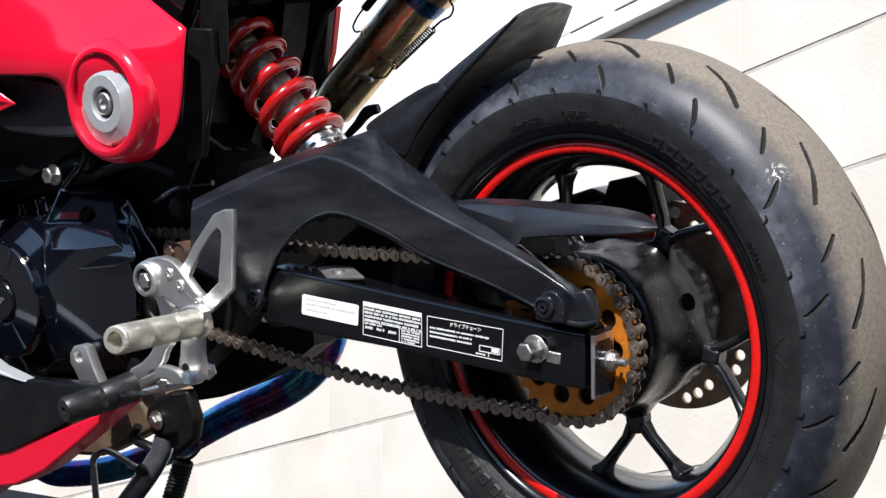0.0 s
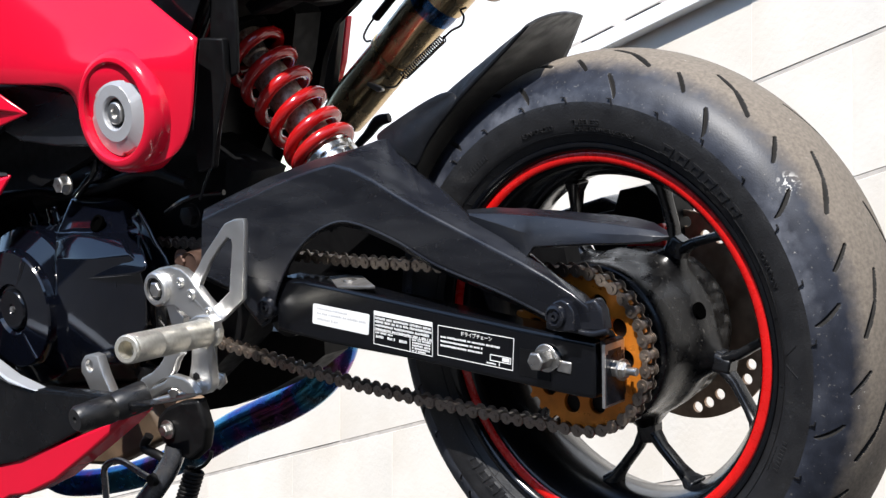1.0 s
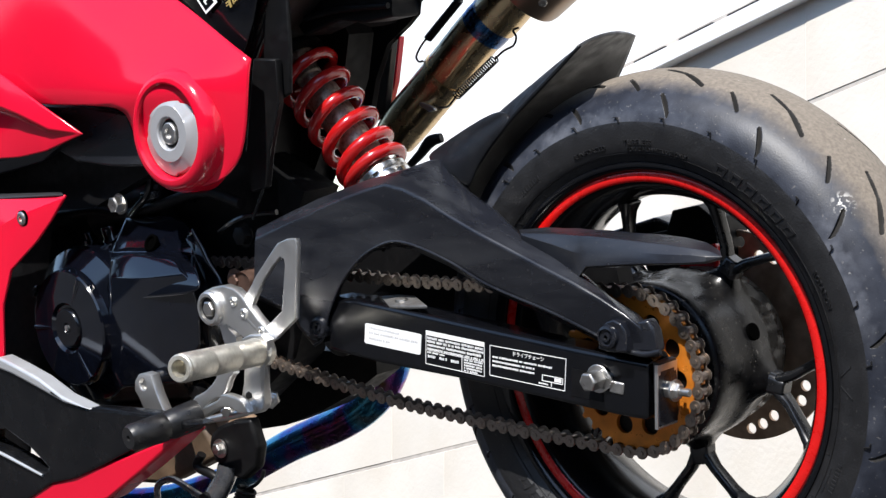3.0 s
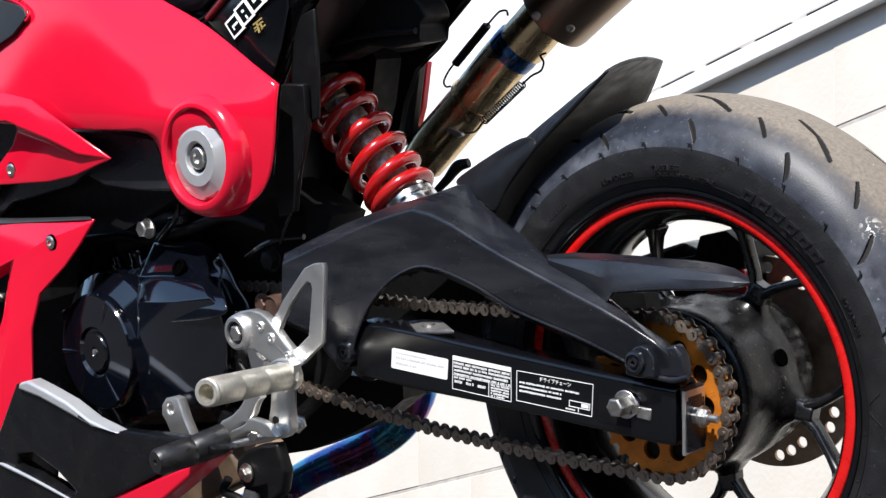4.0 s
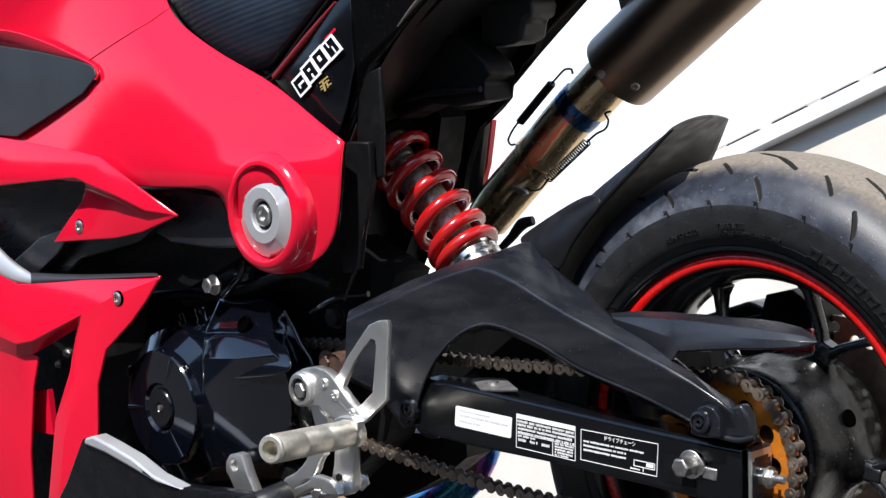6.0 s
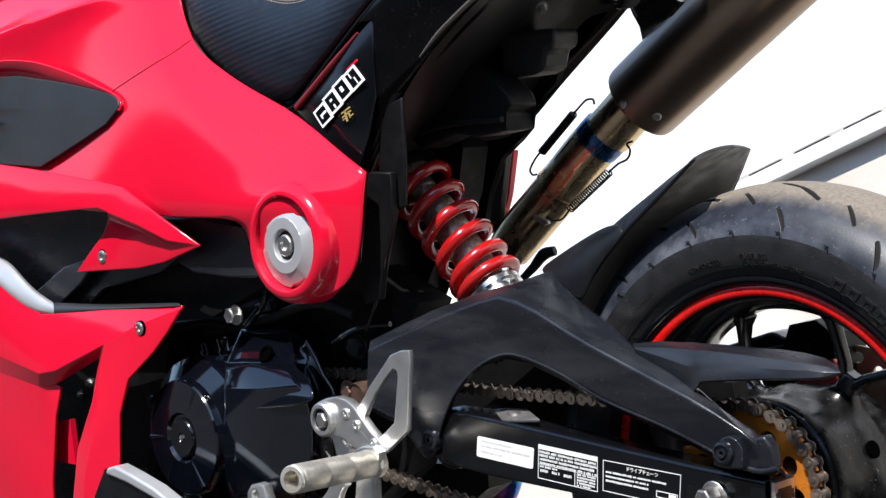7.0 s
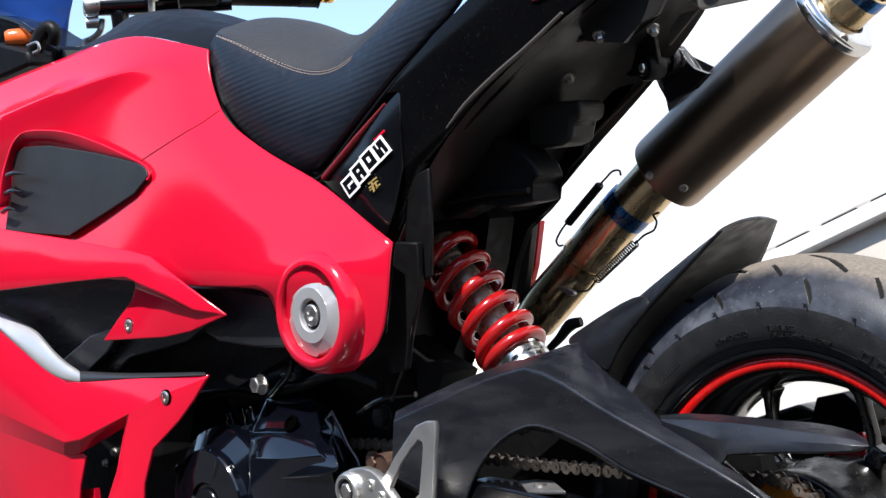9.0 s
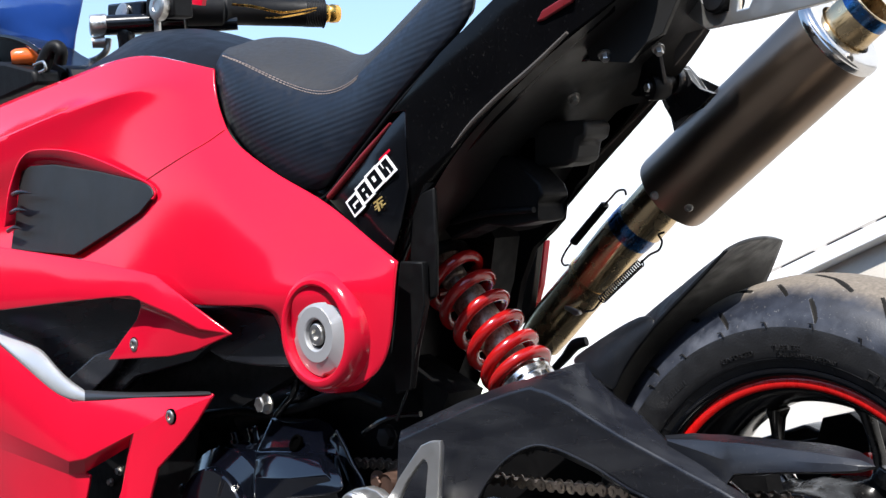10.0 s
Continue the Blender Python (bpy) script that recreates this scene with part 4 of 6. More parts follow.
# Exhaust: header under the engine, riser past the shock, silencer beside the tail.
pipe = [(-959, 40, -227), (-941, 60, -241), (-853, 75, -230), (-753, 88, -200), (-651, 96, -155), (-560, 100, -121), (-508, 104, -92), (-478, 108, -57), (-464, 110, -14), (-460, 112, 40), (-456, 115, 102), (-446, 118, 151)]
exhaust = part("exhaust", tube(pipe, [17, 17, 17, 18, 19.5, 20.5, 21, 21, 20.5, 20.5, 21, 22], 32), BURNT, bike, "heat-stained titanium exhaust with a high silencer")
riser = [(-439, 118, 201), (-415, 120, 221), (-362, 125, 262), (-323, 129, 294), (-302, 131, 309)]
part("riser_pipe", tube(riser, [24, 26, 26, 26, 26], 36), TITAN, exhaust, "straw coloured titanium pipe")
part("heat_band", tube([(-310, 130, 303), (-303, 131, 308), (-295, 132, 314)], [26.3, 26.8, 26.4], 36), BLUED, exhaust, "blue heat tint on the pipe")
part("link_pipe", tube([(-294, 132, 312), (-268, 136, 332), (-243, 140, 352)], [26.4, 26.4, 26.4], 36), TITAN, exhaust)
part("pipe_ring", tube([(-364, 125, 261), (-360, 125, 264)], [27, 27], 36, 2), TITAN, exhaust)
M0, M1 = [Vector(p) for p in [(-265, 150, 338), (-59, 168, 464)]]
MD = (M1 - M0).normalized()
ML = (M1 - M0).length
part("silencer", lathe([(0, 26), (0, 38), (3, 42.5), (8, 43.5), (ML - 4, 46), (ML, 45.5), (ML + 1, 40), (ML - 10, 30)], 64, (M0, MD)), MUFFLER, exhaust, "brushed brown titanium silencer")
part("end_cap", lathe([(-3, 46.2), (-1, 47.4), (4, 47.4), (5, 46.4), (6, 46.4), (8, 45), (11, 39), (11, 29), (0, 26)], 64, (M1, MD)), ENDCAP, exhaust, "polished aluminium end cap")
part("tail_pipe", lathe([(0, 26), (46, 26), (48, 25), (48, 23), (0, 22)], 48, (M1, MD)), TITAN, exhaust)
part("tail_pipe_tint", lathe([(34, 26.4), (47, 26.4), (47, 25), (34, 25)], 48, (M1, MD), closed=True), BLUED, exhaust)
for px in ([(-251, 112, 338), (-217, 118, 312), (-65, 130, 467), (-25, 134, 428)],):
    for p in px:
        p = Vector(p)
        ax = M0 + MD * (p - M0).dot(MD)
        o = (p - ax).normalized()
        part("rivet", lathe([(41, 4.8), (44.5, 4.5), (45.1, 3.6), (45.1, 2.0), (44.4, 1.9), (44.4, 0)], 16, (ax, o)), STEEL, exhaust)
# springs that hold the pipe
for a, b, r, w in (((-329, 100, 238), (-274, 104, 272), 4.2, 0.9), ((-365, 105, 300), (-317, 108, 336), 3.5, 1.2)):
    part("pipe_spring", spring(Vector(a), Vector(b), r, w, 22, 6, per=10), SATINBLACK, exhaust)
part("spring_sleeve", between(*[(-365, 105, 300), (-317, 108, 336)], 4.6, n=14, bev=1.5), BLACK, exhaust)
hooks = ([(-329, 100, 238), (-337, 101, 232), (-346, 103, 228), (-360, 106, 228), (-368, 110, 231)], [(-274, 104, 272), (-262, 105, 279), (-251, 107, 283), (-247, 108, 291), (-252, 110, 298), (-246, 112, 300)], [(-368, 108, 302), (-377, 108, 295), (-383, 108, 289), (-387, 108, 283), (-384, 108, 278), (-378, 108, 278)], [(-317, 108, 336), (-308, 108, 342), (-300, 108, 347), (-295, 108, 348), (-289, 108, 347), (-288, 108, 342)])
for h in hooks:
    part("spring_hook", tube(h, 1.2, 8, 5), SATINBLACK, exhaust)
part("pipe_clamp", prism([(-380, 236), (-361, 229), (-359, 225), (-367, 224), (-382, 232)], 98, 103), STEEL, exhaust, mods=(bevel(1.5),))
part("stop_arm", tube([(-388, 80, 170), (-373, 84, 182), (-359, 86, 194), (-346, 90, 197)], [4, 5, 6.5, 5], 14), BLACK, bike)

COWL = mat("tail_cowl_black", (0.0025, 0.0025, 0.003), 0.18, 0.0, 0.15, 12, dirt=(0.04, 0.038, 0.036), dirt_amount=0.02, dirt_scale=40, spec=0.10, rvary=0.05, specks=0.04)
TRAY = mat("dusty_tray_plastic", (0.018, 0.0178, 0.0172), 0.42, 0.0, 0.2, 15, bump=0.15, bscale=900, dirt=(0.032, 0.030, 0.028), dirt_amount=0.3, dirt_scale=12, spec=0.35)
TRAYBOX = mat("black_box_plastic", (0.017, 0.0168, 0.0165), 0.45, 0.0, 0.15, 15, bump=0.15, bscale=900, dirt=(0.02, 0.019, 0.018), dirt_amount=0.3, dirt_scale=20, spec=0.25)
# Paler than the tray: sunlit edges are put into this colour.
TRAYRIM = mat("sunlit_rim_plastic", (0.075, 0.064, 0.055), 0.6, 0.0, 0.2, 30, bump=0.15, bscale=900)
# Inner dark parts: air box, frame plates and inner fender.
core = part("frame", prism([(-620, 334), (-497, 378), (-411, 362), (-384, 312), (-399, 266), (-419, 232), (-461, 198), (-473, 175), (-482, 142), (-574, 115), (-599, 141)], 10, 46), BLACK, bike, "dull black frame and air box")
part("frame_core", prism([(-965, 136), (-832, 189), (-514, 219), (-400, 161), (-456, 80), (-541, 61), (-591, -9), (-653, -76), (-709, -99), (-846, -116), (-963, -95), (-1013, -24)], -60, -12), BLACK, core)
part("inner_fender", prism([(-444, 64), (-379, 99), (-240, 104), (-191, 44), (-195, 11), (-312, 19), (-441, 29)], -20, 60), BLACK, core)
part("inner_guard", prism([(-591, -18), (-412, -22), (-414, -43), (-450, -64), (-502, -86), (-570, -108), (-629, -118)], 25, 60), BLACK, core)
part("frame_tail", prism([(-566, 150), (-436, 176), (-441, 146), (-404, 63), (-441, -9), (-521, -62), (-611, -92), (-696, -71)], -60, -20), BLACK, core)
part("side_plate", prism([(-392, 296), (-360, 293), (-363, 251), (-383, 209), (-395, 171), (-417, 167), (-418, 211), (-404, 255)], -114, -106), BLACK, core, mods=(bevel(1.5),))
part("plate_web", prism([(-379, 356), (-344, 363), (-349, 304), (-356, 259), (-377, 252), (-393, 253)], -104, -99), BLACK, core, mods=(bevel(2),))
part("plate_bolt", hexhead((-396, -104, 285), (0, -1, 0), 5, 4, 7), BLACK, core)
part("frame_rail", tube([(-421, -95, 293), (-363, -92, 366), (-303, -88, 421), (-225, -84, 464), (-132, -80, 503)], 13, 14), GLOSS, core)
part("frame_edge", tube([(-364, -112, 252), (-383, -112, 212), (-396, -112, 179), (-422, -112, 141)], 1.6, 8), GLOSS, core)
part("far_red_cowl", prism([(-426, 308), (-413, 307), (-428, 259), (-442, 231), (-449, 230)], 113, 122), RED, core, mods=(bevel(1.5),))
part("far_grey_cowl", prism([(-419, 308), (-411, 307), (-435, 230), (-452, 220), (-463, 216), (-442, 267)], 100, 110), TRAY, core, mods=(bevel(1.5),))
part("far_bracket", prism([(-403, 370), (-293, 379), (-300, 366), (-324, 352), (-338, 339), (-342, 325), (-358, 314), (-376, 307), (-387, 298), (-409, 264), (-427, 217), (-457, 219), (-444, 303)], 66, 74), BLACK, core, mods=(bevel(1.5),))

# Tail: side cowl, undertail and the fittings under it.
tail = part("tail_cowl", grid([[(-389, -110, 441), (-364, -113, 440), (-371, -112, 367), (-407, -106, 299)], [(-312, -110, 486), (-293, -112, 472), (-297, -109, 399), (-350, -96, 364)], [(-228, -108, 526), (-215, -110, 500), (-223, -107, 440), (-259, -94, 414)], [(-157, -105, 547), (-145, -107, 517), (-148, -103, 475), (-169, -90, 462)], [(-106, -101, 556), (-95, -102, 531), (-98, -97, 496), (-109, -86, 488)]]), COWL, bike, "black plastic tail cowl", 60, (solid(3), bevel(1.5)))
under = [[(-414, -100, 302), (-424, -60, 309), (-415, -20, 317), (-406, 20, 320), (-369, 71, 314)], [(-346, -100, 364), (-342, -60, 354), (-346, -10, 350), (-356, 40, 349), (-342, 86, 343)], [(-296, -110, 397), (-297, -60, 392), (-318, 0, 392), (-324, 50, 389), (-307, 91, 371)],
         [(-220, -110, 438), (-235, -60, 427), (-260, 0, 422), (-270, 50, 413), (-261, 93, 401)], [(-147, -104, 474), (-167, -55, 462), (-190, 0, 455), (-214, 50, 448), (-213, 91, 431)], [(-97, -98, 493), (-114, -50, 486), (-135, 0, 479), (-154, 50, 473), (-157, 89, 472)], [(-63, -90, 518), (-76, -45, 513), (-95, 0, 507), (-119, 50, 507), (-116, 84, 508)]]
part("undertail", grid(under), TRAY, tail, "dusty black undertail tray", 60, (subsurf(2),))
part("tray_edge", tube([(-303, -113, 396), (-273, -113, 415), (-229, -113, 436), (-186, -113, 454), (-143, -113, 475)], [0.8, 2.2, 2.6, 2.6, 1.6], 8), TRAYRIM, tail, "rim of the tray, painted paler where it catches light")
box = prism([(-312, 418), (-220, 410), (-215, 406), (-219, 392), (-228, 390), (-234, 373), (-247, 370), (-319, 372), (-328, 376), (-323, 412)], -22, 14)
part("tool_box", box, TRAYBOX, tail, mods=(bevel(4, 2),))
part("box_recess", prism([(-301, 403), (-282, 401), (-286, 373), (-304, 372)], -23, -19), HOLE_SHADE, tail)
# Raised black plates stand in for the tray's shaded cutouts.
for q in ([(-183, 466), (-163, 464), (-167, 456), (-182, 457)], [(-160, 464), (-142, 463), (-145, 455), (-160, 457)], [(-162, 490), (-149, 494), (-154, 487), (-167, 484)], [(-127, 489), (-111, 494), (-117, 486), (-129, 483)]):
    part("tray_recess", prism(q, -60, -52), GLOSS, tail, mods=(bevel(1.5),))
part("tray_plate", prism([(-184, 525), (-49, 497), (-75, 463), (-95, 458), (-116, 445), (-160, 454), (-168, 480)], -68, -63), TRAYBOX, tail, mods=(bevel(1),))
part("tray_slot", prism([(-272, 389), (-270, 399), (-236, 420), (-226, 423), (-210, 424), (-234, 406), (-263, 388)], 48, 52), HOLE_SHADE, tail)
part("tray_rim", tube([(-320, 80, 367), (-294, 80, 385), (-230, 80, 421), (-209, 80, 433)], 1.8, 8), TRAYRIM, tail)
# Pale plate painted for the tray's end catching the sun.
part("tray_lip", prism([(-154, 451), (-114, 479), (-136, 478), (-151, 466)], 40, 44), TRAYRIM, tail, mods=(bevel(1),))
for p in [(-228, -20, 433), (-141, -70, 457), (-129, -10, 462)]:
    part("tray_bolt", hexhead(p, (0.45, -0.4, -0.8), 4.2, 8, 6), STEEL, tail)
part("battery_box", prism([(-385, 388), (-335, 399), (-287, 380), (-260, 355), (-256, 344), (-268, 336), (-265, 320), (-303, 318), (-338, 324), (-389, 313), (-406, 335)], -46, -10), BLACK, core, "dull black battery box", mods=(bevel(6, 3),))
part("box_strap", tube([(-381, -50, 330), (-331, -50, 334), (-266, -50, 331)], [3, 3.4, 3], 10), BLACK, core)
part("rubber_cap", lathe([(-14, 13), (0, 13.5), (3, 12.5), (5, 9), (12, 8.5), (14, 7), (14, 0)], 28, ((-323, 30, 337), (0.45, -0.88, -0.15))), BLACK, tail)
hang = part("silencer_hanger", prism([(-255, 438), (-245, 449), (-234, 463), (-219, 464), (-209, 452), (-199, 436), (-186, 431), (-162, 425), (-209, 389), (-241, 394), (-244, 414), (-251, 427)], 138, 144), SATINBLACK, tail, "black silencer hanger", mods=(bevel(1.5),))
part("hanger_bush", lathe([(20, 10), (16, 12), (2, 12.5), (0, 11.5), (-1, 8), (-5, 7), (-6, 4.5), (-6, 0)], 28, ((-178, 30, 434), (0.25, 1, 0))), BLACK, hang)
part("hanger_tube", between((-178, 30, 434), (-203, 100, 446), 7.5, n=20, bev=2), BLACK, hang)
part("hanger_eye", lathe([(-6, 8), (-6, 12.5), (-4, 14), (4, 14), (6, 12.5), (6, 8)], 32, ((-200, 96, 445), (0.1, 1, 0)), closed=True), SATINBLACK, hang, "black rubber-mounted eye")
part("hanger_stay", prism([(-181, 470), (-166, 468), (-163, 435), (-176, 425), (-200, 429), (-206, 432), (-184, 444)], 34, 40), BLACK, hang, mods=(bevel(1.5),))
part("hanger_bolt", hexhead((-172, 22, 433), (-0.25, -1, 0), 4.5, 3, 0), STEEL, hang)
part("hanger_web", prism([(-212, 456), (-197, 458), (-187, 454), (-180, 440), (-173, 433), (-158, 426), (-175, 415), (-193, 410), (-209, 405), (-214, 413), (-216, 423), (-221, 436)], 99, 106), SATINBLACK, hang, mods=(bevel(2),))
rack = link(plate([[(-143, 543), (-135, 505), (-125, 491), (-108, 478), (-51, 477), (4, 477), (32, 478), (68, 497)], [(-112, 503), (-99, 487), (-81, 487), (-74, 512), (-111, 520)], [(-69, 511), (-73, 486), (-59, 486), (-44, 506)]], 36, 7, 1.5), "plate_bracket", ALU, bike, "brushed aluminium plate bracket under the tail")
part("lamp_holder", between((-93, 30, 503), (-92, 60, 499), 14, n=20, bev=2), BLACK, rack)
part("red_tail_stripe", prism([(-183, 492), (-174, 492), (-138, 501), (-136, 509), (-146, 508), (-174, 501)], -109, -105), RED_DIM, tail, mods=(bevel(1.5),))

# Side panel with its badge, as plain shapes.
badge_panel = part("side_panel", grid([[(-492, -117, 369), (-438, -120, 328), (-397, -122, 301)], [(-434, -114, 404), (-399, -119, 362), (-379, -120, 330)], [(-367, -110, 442), (-366, -115, 405), (-369, -114, 367)]]), GLOSS, bike, "glossy black side panel with a white badge", 60, (solid(3), bevel(1.2)))
# Tapering strip painted as a red reflection in the gloss panel.
part("panel_red_line", tube([(-486, -118, 369), (-432, -115, 403), (-389, -111, 431)], [3.6, 3.2, 1.4], 10), RED_DIM, badge_panel)

BADGE = [(-459, 363), (-391, 401), (-374, 383), (-444, 345)]
GOLDINK = mat("gold_ink", (0.42, 0.30, 0.10), 0.5, 0.3, 0.1, 60)


def badge_piece(name, quad, lift, material):
    # the panel leans in towards the tail, so the pieces follow it
    (ax, az), (bx, bz) = quad[0], quad[1]
    bm = bmesh.new()
    v = []
    for up in (0.0, 1.0):
        for x, z in quad:
            f = (z - 352) / 50.0
            v.append(bm.verts.new(vec((x, -122.0 + 4.2 * f - lift * up, z))))
    for f in ((4, 5, 6, 7), (0, 1, 5, 4), (1, 2, 6, 5), (2, 3, 7, 6), (3, 0, 4, 7)):
        bm.faces.new([v[i] for i in f])
    part(name, bm, material, badge_panel, smooth=0)


for k, (v0, v1, slots) in enumerate(((0.12, 1.06, ((0.42, 0.40, 0.95, 0.56), (0.30, 0.40, 0.42, 0.74))), (0.0, 0.98, ((0.36, 0.30, 0.62, 0.46), (0.44, 0.72, 0.60, 1.0))),
                                    (-0.06, 0.92, ((0.34, 0.30, 0.62, 0.66),)), (-0.02, 0.94, ((0.30, 0.0, 0.40, 0.42), (0.56, 0.5, 0.66, 1.0))))):
    u0 = 0.01 + 0.245 * k
    badge_piece("badge_block", inset(BADGE, u0, v0, u0 + 0.25, v1), 0.8 + 0.05 * k, WHITE)
    tile = inset(BADGE, u0 + 0.032, v0 + 0.12, u0 + 0.215, v1 - 0.12)
    badge_piece("badge_inlay", tile, 1.2, GLOSS)
    for q in slots:
        badge_piece("badge_slot", inset(tile, *q), 1.5, WHITE)
MARK = [(-415, 357), (-399, 363), (-394, 351), (-411, 343)]
for q in ((0.1, 0.1, 0.9, 0.22), (0.1, 0.4, 0.9, 0.5), (0.35, 0.1, 0.48, 0.95), (0.65, 0.35, 0.75, 0.9), (0.1, 0.6, 0.35, 0.68), (0.7, 0.75, 1.0, 0.85)):
    badge_piece("gold_emblem", inset(MARK, *q), 1.0, GOLDINK)
badge_piece("red_badge_mark", inset([(-403, 398), (-387, 406), (-384, 402), (-399, 394)], 0, 0.1, 1, 0.6), 0.8, RED)

# Seat.
from mathutils.bvhtree import BVHTree
ribs = SEAT.node_tree
wv = ribs.nodes.new("ShaderNodeTexWave")
wv.bands_direction, wv.inputs["Scale"].default_value, wv.inputs["Distortion"].default_value = "Z", 52.0, 0.35
wtc = ribs.nodes.new("ShaderNodeTexCoord")
wmp = ribs.nodes.new("ShaderNodeMapping")
wmp.inputs["Rotation"].default_value = (0.0, radians(6), 0.0)
ribs.links.new(wtc.outputs["Object"], wmp.inputs[0])
ribs.links.new(wmp.outputs[0], wv.inputs["Vector"])
wb = ribs.nodes.new("ShaderNodeBump")
wb.inputs["Strength"].default_value, wb.inputs["Distance"].default_value = 0.16, 0.001
ribs.links.new(wv.outputs["Fac"], wb.inputs["Height"])
ribs.links.new(wb.outputs[0], ribs.nodes["Principled BSDF"].inputs["Normal"])
seat_side = [[(-698, -94, 536), (-691, -97, 539), (-685, -97, 546), (-683, -92, 553)], [(-674, -106, 472), (-663, -112, 485), (-645, -112, 510), (-625, -100, 534)], [(-630, -108, 431), (-616, -117, 441), (-587, -118, 471), (-562, -104, 504)], [(-575, -108, 395), (-562, -118, 404), (-537, -120, 440), (-518, -106, 489)],
             [(-527, -108, 377), (-512, -118, 386), (-487, -120, 424), (-477, -106, 483)], [(-503, -106, 378), (-480, -116, 391), (-459, -116, 426), (-446, -104, 492)], [(-444, -104, 414), (-429, -112, 425), (-412, -112, 456), (-396, -102, 514)], [(-370, -102, 461), (-358, -109, 469), (-346, -108, 495), (-342, -98, 542)], [(-279, -98, 508), (-270, -104, 516), (-266, -102, 539), (-269, -92, 578)]]
seat_top = [[(-683, -92, 553), (-731, -50, 567), (-785, 0, 582), (-836, 50, 595)], [(-625, -100, 534), (-685, -50, 560), (-740, 0, 580), (-789, 50, 594)], [(-562, -104, 504), (-623, -50, 544), (-680, 0, 572), (-733, 50, 584)], [(-518, -106, 489), (-570, -50, 527), (-619, 0, 555), (-671, 50, 566)],
            [(-477, -106, 483), (-531, -50, 512), (-580, 0, 536), (-631, 50, 548)], [(-446, -104, 492), (-501, -50, 508), (-552, 0, 523), (-603, 50, 535)], [(-396, -102, 514), (-450, -50, 530), (-499, 0, 546), (-547, 50, 560)], [(-342, -98, 542), (-389, -50, 559), (-436, 0, 576), (-483, 50, 591)], [(-269, -92, 578), (-308, -50, 592), (-354, 0, 611), (-398, 50, 628)]]
bm = grid([p + q[1:] for p, q in zip(seat_side, seat_top)])
bm.faces.ensure_lookup_table()
for i, f in enumerate(bm.faces):
    f.material_index = 1 if i % 6 >= 3 else 0
bmesh.ops.recalc_face_normals(bm, faces=bm.faces)
if sum(f.normal.y * f.calc_area() for f in bm.faces) > 0:
    bmesh.ops.reverse_faces(bm, faces=bm.faces)
seat_me = bpy.data.meshes.new("seat")
bm.to_mesh(seat_me)
bm.free()
slots = [p.material_index for p in seat_me.polygons]
seat = link(seat_me, "seat", [SEAT, TOPPAD], bike, "black ribbed vinyl seat with a grey top and pale stitching", 60, (subsurf(2), solid(6)))
for p, k in zip(seat_me.polygons, slots):
    p.material_index = k
THREAD = mat("pale_thread", (0.24, 0.19, 0.165), 0.8, 0.0, 0.1, 60)
line = smooth_path([Vector(p) for p in [(-681, -94, 553), (-654, -97, 545), (-622, -102, 533), (-591, -104, 518), (-560, -106, 504), (-538, -107, 495), (-516, -108, 488), (-495, -108, 484), (-475, -107, 484), (-458, -106, 487), (-445, -105, 492)]], 10)
bm = bmesh.new()
bpy.context.view_layer.update()
seat_skin = BVHTree.FromObject(seat, bpy.context.evaluated_depsgraph_get())
for off in (-1.0, 3.0):
    row = [seat_skin.find_nearest((q + Vector((0, 0, -off))) * MM)[0] / MM for q in line]
    for i in range(0, len(row) - 3, 2):
        a, b = row[i], row[i + 2]
        between(a, a + (b - a) * 0.72, 0.7, n=6, into=bm)
tagged(part("stitching", bm, THREAD, seat, "double row of pale stitching"), kind="stuff")
part("seat_base", tube([(-671, -108, 469), (-628, -110, 428), (-573, -110, 392), (-525, -110, 374), (-501, -108, 373), (-443, -106, 411), (-369, -104, 457), (-277, -100, 505), (-225, -96, 531)], 2.2, 8), BLACK, seat)

part("seat_pan", prism([(-740, 543), (-576, 408), (-495, 433), (-400, 485), (-330, 500), (-372, 400), (-450, 315), (-476, 196), (-601, 250), (-787, 300), (-986, 458), (-917, 548)], -62, 60), BLACK, core)
part("seam_filler", prism([(-691, 518), (-680, 475), (-643, 439), (-587, 401), (-531, 382), (-495, 369), (-455, 334), (-416, 302), (-427, 288), (-484, 322), (-535, 356), (-600, 381), (-657, 418), (-695, 464)], -104, -60), BLACK, core)

